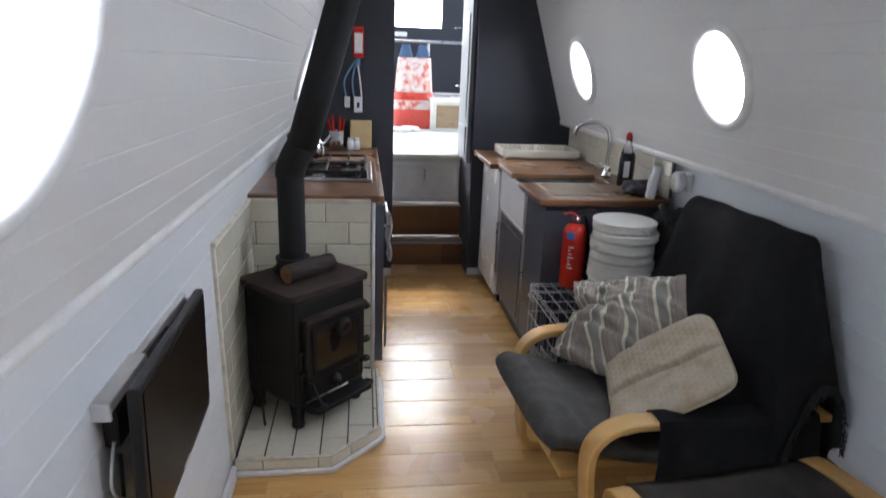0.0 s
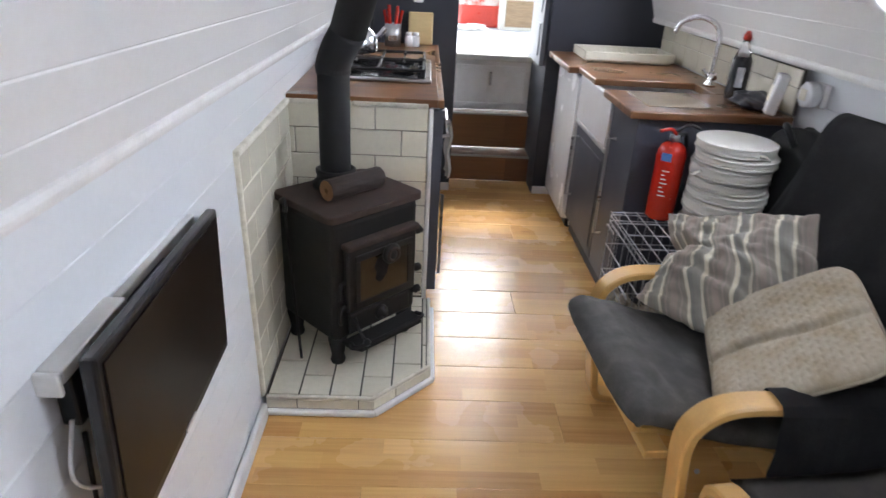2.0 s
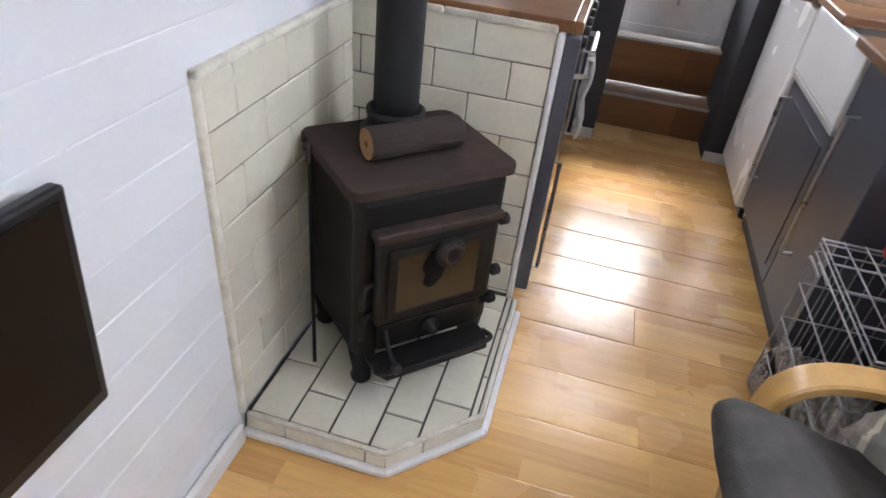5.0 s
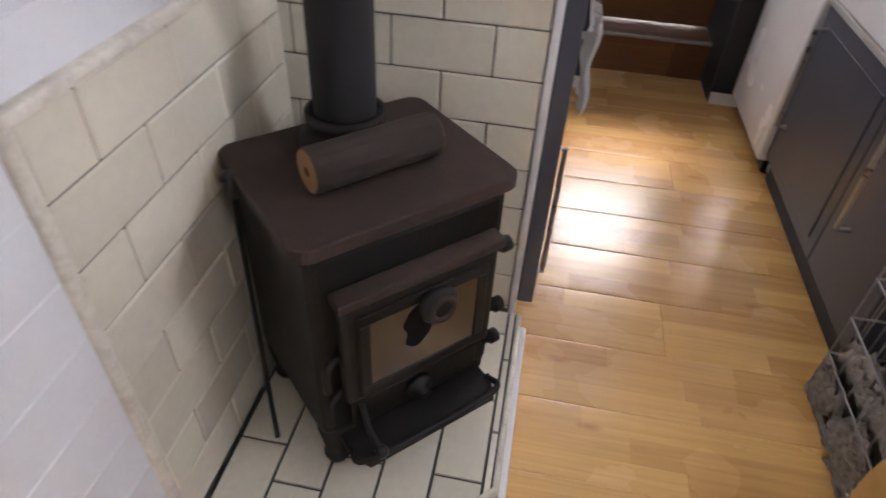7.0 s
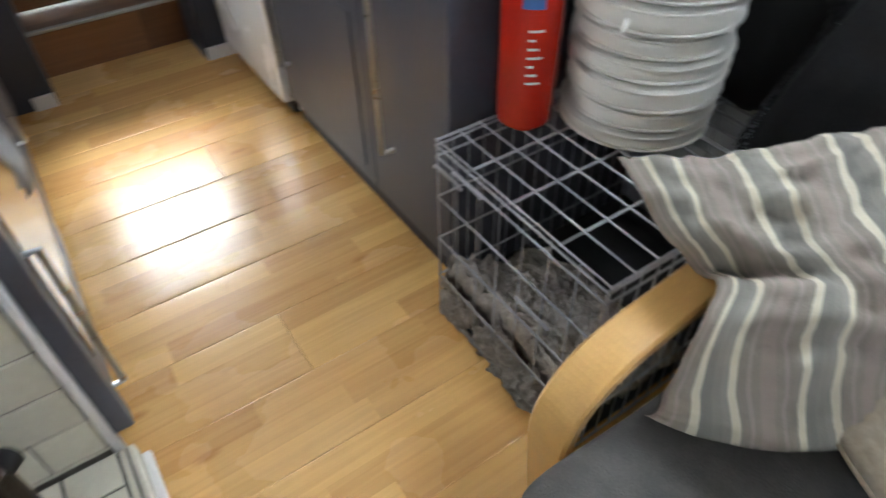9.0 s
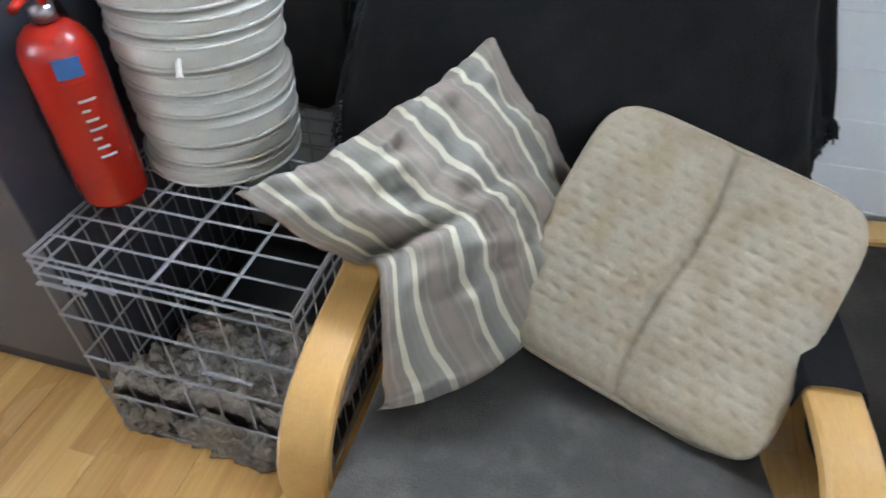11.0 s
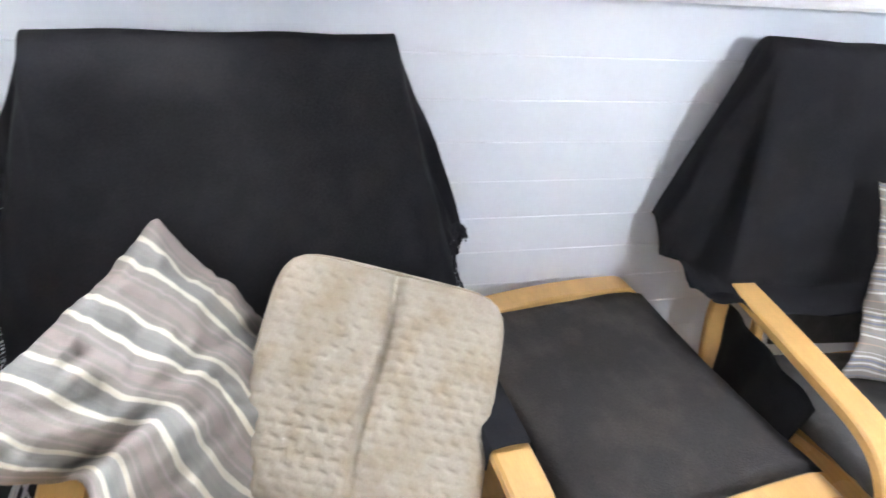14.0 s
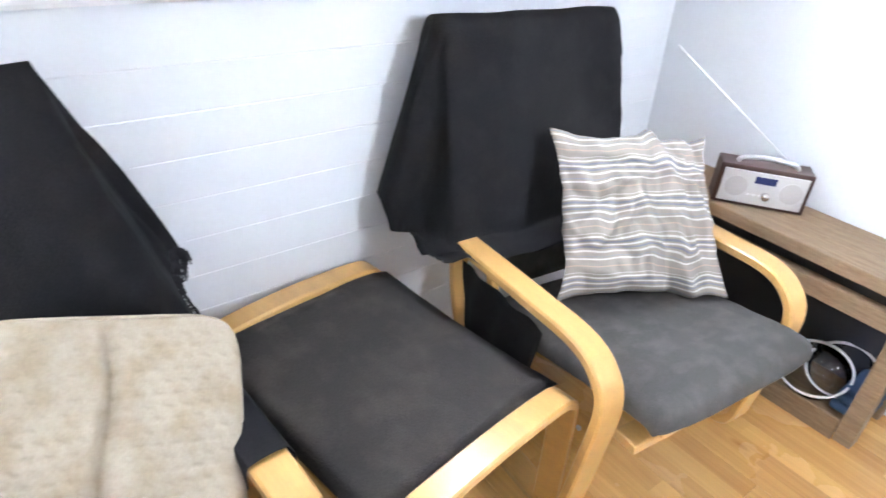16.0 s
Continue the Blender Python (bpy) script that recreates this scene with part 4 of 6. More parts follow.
wt = thing("sink_worktop", pose(0, 0, 0.868), "oiled butcher-block worktop around the sink", "worktop")
part("near_slab", box(0.702, 4.385, 0, 1.325, 4.79, 0.032, 0.006), M_BLOCK, wt)
part("far_slab", box(0.665, 5.35, 0, 1.325, 5.925, 0.032, 0.006), M_BLOCK, wt)
part("back_slab", box(1.19, 4.7905, 0, 1.325, 5.3495, 0.032, 0.004), M_BLOCK, wt)
cover = tagged(part("sink_cover", box(0.715, 5.0, 0.876, 1.185, 5.346, 0.906, 0.006), M_BLOCK, None, "wooden board laid over part of the sink"), category="chopping board")
# pale sheet stands in for the lighter reflection on the near slab
tagged(part("glass_board", box(0.79, 4.47, 0.9005, 1.05, 4.76, 0.905, 0.002), mat("reflection_tone", (0.42, 0.33, 0.24), 0.15, 0, 0.1, 8, 60, 0.02, coat=0.4), None, "thin pale glossy sheet standing in for a reflection on the worktop"), category="cutting mat")

fridge = thing("fridge", pose(0.73, 5.352, 0.0), "white under-counter fridge with a rounded door", "fridge")
part("body", box(0.052, 0.0, 0.02, 0.58, 0.55, 0.86, 0.004), M_WHITE, fridge)
part("door", box(0.0, 0.004, 0.06, 0.05, 0.546, 0.855, 0.018, 4), M_WHITE, fridge)
part("kickplate", box(0.03, 0.01, 0.02, 0.051, 0.49, 0.058, 0.003), M_BLACK, fridge)
for y in (0.05, 0.45):
    bm = lathe([(0, 0), (0.018, 0), (0.018, 0.018), (0, 0.019)], 12, m=Matrix.Translation((0.06, y, 0.001)))
    part("foot", bm, M_BLACK, fridge)
part("badge", box(-0.002, 0.2, 0.79, -0.0003, 0.26, 0.8, 0.0005), M_SILVER, fridge)

rack = thing("draining_rack", pose(1.03, 5.68, 0.901), "cream plastic dish draining rack", "dish rack")
part("tray", box(-0.23, -0.14, 0, 0.23, 0.14, 0.016, 0.006), M_CREAM, rack)
for a, b, c, d in ((-0.245, -0.15, 0.245, -0.14), (-0.245, 0.14, 0.245, 0.15), (-0.245, -0.139, -0.235, 0.139), (0.235, -0.139, 0.245, 0.139)):
    part("rim", box(a, b, 0.012, c, d, 0.056, 0.004), M_CREAM, rack)
for k in range(15):
    part("rib", box(-0.21 + 0.03 * k, -0.139, 0.0165, -0.204 + 0.03 * k, 0.139, 0.024, 0.002, 1), M_CREAM, rack)
    for y in (-0.06, 0.06):
        part("prong", lathe([(0, 0.0242), (0.004, 0.0242), (0.0025, 0.062), (0, 0.064)], 8, m=Matrix.Translation((-0.207 + 0.03 * k, y, 0))), M_CREAM, rack)

tap = thing("mixer_tap", pose(1.235, 4.97, 0.901), "chrome swan-neck mixer tap with two handles", "tap")
part("base", lathe([(0, 0), (0.028, 0), (0.026, 0.012), (0.017, 0.03), (0.015, 0.06), (0, 0.06)], 20), M_CHROME, tap, smooth=True)
part("spout", tube([(0, 0, 0.05), (0, 0, 0.2), (-0.02, 0.02, 0.265), (-0.08, 0.06, 0.29), (-0.14, 0.1, 0.265), (-0.16, 0.115, 0.215)], 0.0115, 14), M_CHROME, tap, smooth=True)
for s in (-1, 1):
    part("lever", tube([(0, s * 0.015, 0.035), (0, s * 0.045, 0.045), (-0.015, s * 0.065, 0.065)], 0.009, 10), M_CHROME, tap, smooth=True)
bot = thing("sauce_bottle", pose(1.238, 4.722, 0.901), "dark bottle with a clear shoulder and red cap", "bottle")
part("body", lathe([(0, 0), (0.037, 0), (0.04, 0.01), (0.04, 0.15), (0.034, 0.17), (0, 0.17)], 24), M_GREENBOTTLE, bot, smooth=True)
part("shoulder", lathe([(0, 0.1705), (0.033, 0.1705), (0.016, 0.215), (0.014, 0.235), (0, 0.235)], 20), M_GLASS, bot, smooth=True)
part("cap", lathe([(0, 0.2355), (0.018, 0.2355), (0.018, 0.255), (0.009, 0.27), (0, 0.27)], 16), M_RED, bot, smooth=True)
bm = box(-0.0425, -0.014, 0.05, -0.0405, 0.014, 0.13, 0.0005)
bm.transform(pose(0, 0, 0, 0, 0, 70))
part("bottle_label", bm, M_WHITE, bot)
cloth = thing("dish_cloth", pose(1.25, 4.57, 0.901), "dark crumpled dish cloth on the worktop", "cloth")
bm = bmesh.new()
bmesh.ops.create_icosphere(bm, subdivisions=4, radius=1)
for v in bm.verts:
    k = 1 + 0.35 * noise.noise(v.co * 2.1)
    v.co = Vector((v.co.x * 0.075 * k, v.co.y * 0.11 * k, max(0.0, 0.022 + v.co.z * 0.035 * k)))
part("cloth", bm, M_NAVY, cloth, smooth=True)
mon = thing("handset", pose(1.24, 4.43, 0.901, 0, 8, -20), "white upright cordless handset on the worktop", "handset")
part("shell", box(-0.022, -0.032, 0.0, 0.022, 0.032, 0.155, 0.012, 3), M_WHITE, mon)
part("keys", box(-0.0235, -0.02, 0.05, -0.0222, 0.02, 0.11, 0.0005), M_CREAM, mon)
dsp = thing("round_dispenser", pose(1.3, 4.32, 1.0), "round white dispenser fixed to the wall", "dispenser")
bm = lathe([(0, 0), (0.042, 0), (0.046, 0.012), (0.046, 0.035), (0.038, 0.045), (0, 0.046)], 32)
bm.transform(pose(0.035, 0, 0, 0, -90, 0))
part("drum", bm, M_WHITE, dsp, smooth=True)
part("hub", box(-0.014, -0.02, -0.02, -0.0112, 0.02, 0.02, 0.001), M_CREAM, dsp)
part("backplate", box(0.036, -0.038, -0.042, 0.065, 0.038, 0.042, 0.006), M_TRIM, dsp)
sp2 = thing("splashback", pose(1.332, 4.42, 0.901), "cream tiled splashback behind the sink", "tiling")
part("backing", box(0.001, 0, 0, 0.012, 1.5, 0.17, 0.001), M_GROUT, sp2)
for k in range(8):
    part("tile", box(-0.007, 0.004 + 0.188 * k, 0.002, 0.0005, 0.188 * (k + 1), 0.1, 0.0015, 1), M_TILE, sp2)
    part("tile", box(-0.007, 0.004 + 0.188 * k, 0.102, 0.0005, 0.188 * (k + 1), 0.168, 0.0015, 1), M_TILE, sp2)

# ---- dog crate and what stands on it ----
CX0, CX1, CY0, CY1, CZ = 0.69, 1.29, 3.925, 4.378, 0.5
crate = thing("dog_crate", pose(CX0, CY0, 0), "folding zinc wire dog crate with a blanket inside", "dog crate")
LX, LY = CX1 - CX0, CY1 - CY0
wire_cache = {}


def wire(a, b, r=0.0019):
    a, b = Vector(a), Vector(b)
    d = b - a
    key = (round(d.length, 4), r)
    if key not in wire_cache:
        me = bpy.data.meshes.new("wire")
        bm = rod((0, 0, 0), (0, 0, d.length), r, 6)
        bm.to_mesh(me)
        bm.free()
        me.materials.append(M_WIRE)
        wire_cache[key] = me
    ob = new("wire", wire_cache[key])
    ob.parent = crate
    ob.matrix_basis = Matrix.Translation(a) @ d.to_track_quat("Z", "Y").to_matrix().to_4x4()


for k in range(13):
    x = LX * k / 12
    wire((x, 0, CZ), (x, LY, CZ), 0.0022)
for y in (0.0, 0.11, 0.23, 0.34, LY):
    wire((0, y, CZ - 0.004), (LX, y, CZ - 0.004), 0.003)
for z in (0.015, 0.13, 0.245, 0.36, 0.46, 0.485):
    wire((0, 0, z), (0, LY, z), 0.0026)
    wire((LX, 0, z), (LX, LY, z), 0.0026)
    wire((0, 0, z), (LX, 0, z), 0.0026)
    wire((0, LY, z), (LX, LY, z), 0.0026)
for k in range(8):
    y = LY * k / 7
    wire((0.003, y, 0.01), (0.003, y, CZ - 0.01), 0.0016)
    wire((LX, y, 0.01), (LX, y, CZ - 0.01), 0.0016)
for k in range(17):
    x = LX * k / 16
    wire((x, 0.003, 0.01), (x, 0.003, CZ - 0.01), 0.0016)
    wire((x, LY - 0.003, 0.01), (x, LY - 0.003, CZ - 0.01), 0.0016)
for y0, z0 in ((0.1, 0.3), (0.3, 0.46), (0.36, 0.44)):
    bm = tube([(-0.006, y0, z0), (-0.012, y0 + 0.02, z0 + 0.012), (-0.012, y0 + 0.07, z0 + 0.012), (-0.006, y0 + 0.09, z0)], 0.004, 6, 3)
    part("latch", bm, M_WIRE, crate)
part("tray", box(0.006, 0.006, 0.018, LX - 0.006, LY - 0.006, 0.03, 0.003), M_TRAY, crate)
for lip in ((LX - 0.012, 0.006, LX - 0.007, LY - 0.006), (0.006, LY - 0.012, LX - 0.0125, LY - 0.007)):
    part("tray_lip", box(lip[0], lip[1], 0.0305, lip[2], lip[3], 0.085, 0.0015), M_TRAY, crate)
rug = thing("crate_blanket", pose(CX0 + 0.01, CY0 + 0.01, 0.031), "matted grey fleece blanket bunched up in the crate", "blanket")
bm = bmesh.new()
N, K = 80, 64
gr = []
for i in range(N):
    for_row = []
    for j in range(K):
        u, v = max(0, i - 1) / (N - 2), j / (K - 1)
        e = min(u, v, 1 - u, 1 - v) * 7
        h = 0.05 + 0.05 * noise.noise(Vector((u * 3, v * 3, 0.3))) + 0.05 * abs(noise.noise(Vector((u * 7, v * 6, 2.0)))) + 0.022 * noise.noise(Vector((u * 20, v * 20, 5.0))) + 0.014 * noise.noise(Vector((u * 45, v * 40, 1.0))) + 0.1 * max(0.0, 1 - u * 1.6) ** 2
        h *= min(1.0, 0.75 + e) * (0.3 + 0.7 * (1 - u ** 3))
        if i == 0:
            h = 0.004
        # fleece stops short: the bare black tray stands in for shade at the back
        for_row.append(bm.verts.new((u * (LX - 0.02) * (0.56 + 0.1 * noise.noise(Vector((v * 5, 0.0, 3.0)))), v * (LY - 0.026), max(0.004, h))))
    gr.append(for_row)
for i in range(N - 1):
    for j in range(K - 1):
        bm.faces.new((gr[i][j], gr[i + 1][j], gr[i + 1][j + 1], gr[i][j + 1]))
bmesh.ops.solidify(bm, geom=bm.faces[:], thickness=0.004)
part("fleece", bm, M_FLEECE, rug, smooth=True)

spill = bmesh.new()
gr = []
for i in range(90):
    row = []
    for j in range(31):
        f, g = i / 89, j / 30
        n1, n2, n3 = noise.noise(Vector((f * 5, g * 2.5, 8.0))), noise.noise(Vector((f * 13, g * 6, 3.0))), noise.noise(Vector((f * 34, g * 16, 1.0)))
        top = 0.17 + 0.05 * noise.noise(Vector((f * 4, 0.0, 5.0))) + 0.03 * noise.noise(Vector((f * 14, 0.0, 2.0)))
        out = 0.004 + 0.022 * g ** 1.5 * (1.2 - f) + 0.022 * n1 + 0.016 * n2 + 0.007 * n3
        row.append(spill.verts.new((0.03 * (1 - g) ** 2 - out, 0.015 + f * (LY - 0.025) + 0.012 * n2, max(-0.03, top * (1 - g) - 0.03 * g + 0.012 * n3))))
    gr.append(row)
for i in range(89):
    for j in range(30):
        spill.faces.new((gr[i][j], gr[i + 1][j], gr[i + 1][j + 1], gr[i][j + 1]))
bmesh.ops.solidify(spill, geom=spill.faces[:], thickness=0.006)
part("hanging_edge", spill, M_FLEECE, rug, smooth=True)

ext = thing("fire_extinguisher", pose(0.866, 4.338, CZ + 0.0035), "red fire extinguisher standing on the dog crate", "extinguisher")
part("cylinder", lathe([(0, 0), (0.05, 0), (0.055, 0.01), (0.055, 0.25), (0.052, 0.268), (0.043, 0.286), (0.028, 0.298), (0, 0.302)], 32), M_RED, ext, smooth=True)
part("neck", lathe([(0, 0.3025), (0.018, 0.3025), (0.018, 0.325), (0, 0.326)], 16), M_STEEL, ext, smooth=True)
part("lever", tube([(0.0, -0.01, 0.33), (-0.03, -0.02, 0.35), (-0.07, -0.03, 0.345)], 0.0065, 8), M_RED, ext, smooth=True)
part("carry_handle", tube([(0.0, 0.0, 0.335), (0.04, -0.01, 0.365), (0.08, -0.02, 0.355)], 0.0065, 8), M_BLACK, ext, smooth=True)
part("hose", tube([(0.015, 0.0, 0.32), (0.05, 0.03, 0.32), (0.066, 0.03, 0.25), (0.062, 0.02, 0.12)], 0.008, 8), M_BLACK, ext, smooth=True)


def wrap(z0, z1, a0, a1, r, material, name, parent):
    bm = bmesh.new()
    n = 12
    vs = []
    for i in range(n + 1):
        a = radians(a0 + (a1 - a0) * i / n)
        vs.append([bm.verts.new((rr * math.cos(a), rr * math.sin(a), z)) for rr, z in ((r, z0), (r, z1), (r - 0.001, z1), (r - 0.001, z0))])
    for a, b in zip(vs, vs[1:]):
        for k in range(4):
            bm.faces.new((a[k], b[k], b[(k + 1) % 4], a[(k + 1) % 4]))
    return part(name, bm, material, parent)


wrap(0.235, 0.265, 212, 250, 0.0562, M_BLUE, "blue_band", ext)
wrap(0.08, 0.225, 200, 280, 0.0559, M_RED, "instruction_label", ext)
for k in range(7):
    wrap(0.1 + 0.016 * k, 0.104 + 0.016 * k, 226, 252 - 7 * (k % 3), 0.0566, M_WHITE, "text_bar", ext)

pads = []
z = CZ + 0.004
for k in range(8):
    h = 0.0385 + 0.005 * ((k * 7) % 3)
    r = 0.139 - 0.002 * ((k * 5) % 3)
    pad = thing("seat_pad", pose(1.046 + 0.005 * math.sin(k * 2.3), 4.222 + 0.005 * math.cos(k * 1.7), z, 0, 0, k * 40), "round off-white padded seat cushion in a stack on the crate", "seat pad", "stacked seat pads")
    part("cover", lathe([(0, 0.0), (r - 0.02, 0.0), (r - 0.004, 0.006), (r, 0.014), (r, h - 0.012), (r - 0.005, h - 0.004), (r - 0.02, h - 0.001), (0, h)], 48), M_PAD, pad, smooth=True)
    bm = bmesh.new()
    for zz in (0.008, h - 0.007):
        tube([((r + 0.0) * math.cos(2 * math.pi * i / 36), (r + 0.0) * math.sin(2 * math.pi * i / 36), zz) for i in range(37)], 0.0032, 6, 1, bm)
    part("piping", bm, M_PAD, pad, smooth=True)
    if k in (2, 5, 7):
        part("tie", tube([(r, 0, h * 0.5), (r + 0.02, 0.004, h * 0.5 + 0.002), (r + 0.045, 0.01, h * 0.5 - 0.006)], 0.005, 6), M_PAD, pad)
    z += h + 0.0008

bag = thing("rucksack", pose(1.262, 4.19, CZ + 0.004), "black rucksack leaning at the wall behind the seat pads", "bag")
bm = bmesh.new()
bmesh.ops.create_icosphere(bm, subdivisions=4, radius=1)
for v in bm.verts:
    k = 1 + 0.12 * noise.noise(v.co * 2.0)
    q = [math.copysign(abs(c) ** 0.6, c) for c in v.co]
    v.co = Vector((q[0] * 0.07 * k, q[1] * 0.15 * k, 0.2 + q[2] * 0.2 * k))
part("sack", bm, M_BAG, bag, smooth=True)
part("strap", tube([(-0.06, -0.05, 0.35), (-0.085, -0.02, 0.41), (-0.05, 0.05, 0.4)], 0.012, 8), M_BLACK, bag, smooth=True)


# ---- bentwood armchairs ----
def cushion_slab(path, width, thick, n=10, seed=0.0):
    """A stuffed pad that follows a path in the xz plane; rounded at all edges."""
    pts = smooth_path([(x, 0, z) for x, z in path], n)
    bm = bmesh.new()
    L = len(pts)
    K = 44
    rings = []
    for i, p in enumerate(pts):
        t = (pts[min(i + 1, L - 1)] - pts[max(i - 1, 0)]).normalized()
        u = Vector((-t.z, 0, t.x))
        e = min(i, L - 1 - i) / (L - 1)
        endk = min(1.0, math.sqrt(max(0.02, e * 9)))
        ring = []
        for k in range(K):
            a = 2 * math.pi * k / K
            cy, cz = math.copysign(abs(math.cos(a)) ** 0.35, math.cos(a)), math.copysign(abs(math.sin(a)) ** 0.7, math.sin(a))
            wob = 1 + 0.1 * noise.noise(Vector((i * 0.18 + seed, cy * 2.0, cz))) + 0.13 * noise.noise(Vector((i * 0.5 + seed, cy * 5.0, cz * 2)))
            ring.append(bm.verts.new(p + Vector((0, cy * width / 2 * (0.97 + 0.03 * endk), 0)) + u * (cz * thick / 2 * endk * wob)))
        rings.append(ring)
    for a, b in zip(rings, rings[1:]):
        for k in range(K):
            bm.faces.new((a[k], a[(k + 1) % K], b[(k + 1) % K], b[k]))
    bm.faces.new(rings[0][::-1])
    bm.faces.new(rings[-1])
    return bm


HEMS = []


def throw_cloth(half, path, left, right, low, seed, shift, spread=0.28, taper=0.0):
    """A throw over a chair back: path runs up the front, over the top and down behind; left and right are the overhangs, which hang from the sides."""
    pts = smooth_path([(x, 0, z) for x, z in path], 9)
    bm = bmesh.new()
    us = [-half - right * (1 - i / 12) for i in range(12)] + [-half + 2 * half * i / 16 for i in range(17)] + [half + left * (i + 1) / 12 for i in range(12)]
    grid = []
    for i, p in enumerate(pts):
        row = []
        f = i / (len(pts) - 1)
        for u in us:
            e = max(0.0, abs(u) - half)
            s = 1 if u > 0 else -1
            if e:
                fold = min(1.0, e * 7) * (0.02 * math.sin(f * 19 + seed + 1.5 * e) + 0.012 * noise.noise(Vector((f * 9 + seed, e * 2.0, 3.0)))) + 0.006 * noise.noise(Vector((f * 30, e * 14, seed)))
            else:
                fold = 0.014 * noise.noise(Vector((p.x * 3 + seed, u * 7, p.z * 2.2))) + 0.009 * math.sin(u * 26 + seed + 2.5 * f + 2 * noise.noise(Vector((u * 4, f * 3, seed)))) + 0.004 * noise.noise(Vector((u * 22, f * 14, seed)))
            y = max(-half, min(half, u)) + s * e * (spread + 0.03 * math.sin(f * 7 + seed))
            if u > 0:
                y *= 1 - taper * max(0.0, min(1.0, (p.z - 0.45) / 0.5))
            z = p.z - e * 0.93 + (fold * 0.4 if e else 0.0)
            x = p.x - e * 0.06 + (fold if e else fold * 0.7)
            if e:
                y += s * fold * 0.8
            row.append(bm.verts.new((x, y + shift, max(low + 0.02 * noise.noise(Vector((u * 5, f * 5, seed))), z))))
        grid.append(row)
    HEMS.append(([r[-1].co.copy() for r in grid], [r[0].co.copy() for r in grid], low))
    for i in range(len(grid) - 1):
        for j in range(len(us) - 1):
            q = [grid[i][j], grid[i][j + 1], grid[i + 1][j + 1], grid[i + 1][j]]
            if min(v.co.z for v in q) < low - 0.03:
                continue
            bm.faces.new(q)
    bmesh.ops.solidify(bm, geom=bm.faces[:], thickness=0.006)
    return bm


def armchair(m, label, throw_args, throw_label, throw_m=None, front=(0.525, 0.37), wide=0.56, back=0.0):
    """Local x points to the front, y to the sitter's left."""
    ch = thing("armchair", m, label, "armchair", "bentwood armchairs")
    side = [(-0.38, 0.485), (-0.1, 0.496), (0.14, 0.502), (0.285, 0.501), (0.358, 0.468), (0.39, 0.4), (0.378, 0.25), (0.36, 0.1), (0.35, 0.05), (0.315, 0.022), (0.2, 0.016), (-0.1, 0.016), (-0.34, 0.016)]
    for s in (-1, 1):
        bm = band(side, 0.068, 0.026)
        bm.transform(Matrix.Translation((0, s * 0.323, 0)))
        arm = part("side_frame", bm, M_BIRCH, ch, "honey birch bentwood arm and leg", smooth=False)
        bm = cyl(0.013, 0, 0.012, 12)
        bm.transform(Matrix.Translation((0.31, s * 0.323, 0.0005)))
        part("foot_pad", bm, M_BLACK, arm)
        bm = band([(-0.29, 0.475), (-0.27, 0.29), (-0.2, 0.12), (-0.12, 0.035)], 0.055, 0.024)
        bm.transform(Matrix.Translation((0, s * 0.245, 0)))
        part("rear_leg", bm, M_BIRCH, ch)
        bm = band([(0.46, 0.34), (0.2, 0.3), (-0.03, 0.235), (-0.14, 0.27), (-0.19, 0.4), (-0.26, 0.7)], 0.03, 0.026)
        bm.transform(Matrix.Translation((0, s * 0.2, 0)))
        part("seat_rail", bm, M_BIRCH, ch)
        bm = lathe([(0, 0), (0.006, 0), (0.006, 0.004), (0, 0.005)], 10, m=Matrix.Translation((0.36, s * 0.358, 0.34)) @ pose(0, 0, 0, -90 * s))
        part("bolt", bm, M_STEEL, arm)
    for x, z in ((0.42, 0.315), (-0.08, 0.225)):
        part("crossbar", box(x - 0.03, -0.28, z - 0.012, x + 0.03, 0.28, z + 0.012, 0.004), M_BIRCH, ch)
    part("seat", cushion_slab([front, (front[0] - 0.035, front[1] + 0.025), (0.25, 0.365), (0.0, 0.32), (-0.11, 0.305)], wide, 0.085, 16, 1.0), M_SEAT, ch, "charcoal canvas seat cushion", smooth=True)
    part("backrest", cushion_slab([(x + back, z) for x, z in ((-0.1, 0.31), (-0.165, 0.5), (-0.225, 0.76), (-0.268, 0.9), (-0.28, 0.895))], 0.34, 0.07, 9, 5.0), M_SEAT, ch, "charcoal canvas back cushion", smooth=True)
    th = thing("throw", throw_m or m, throw_label, "throw", "black throws")
    part("cloth", throw_cloth(*throw_args), M_THROW, th, smooth=True)
    return ch, th


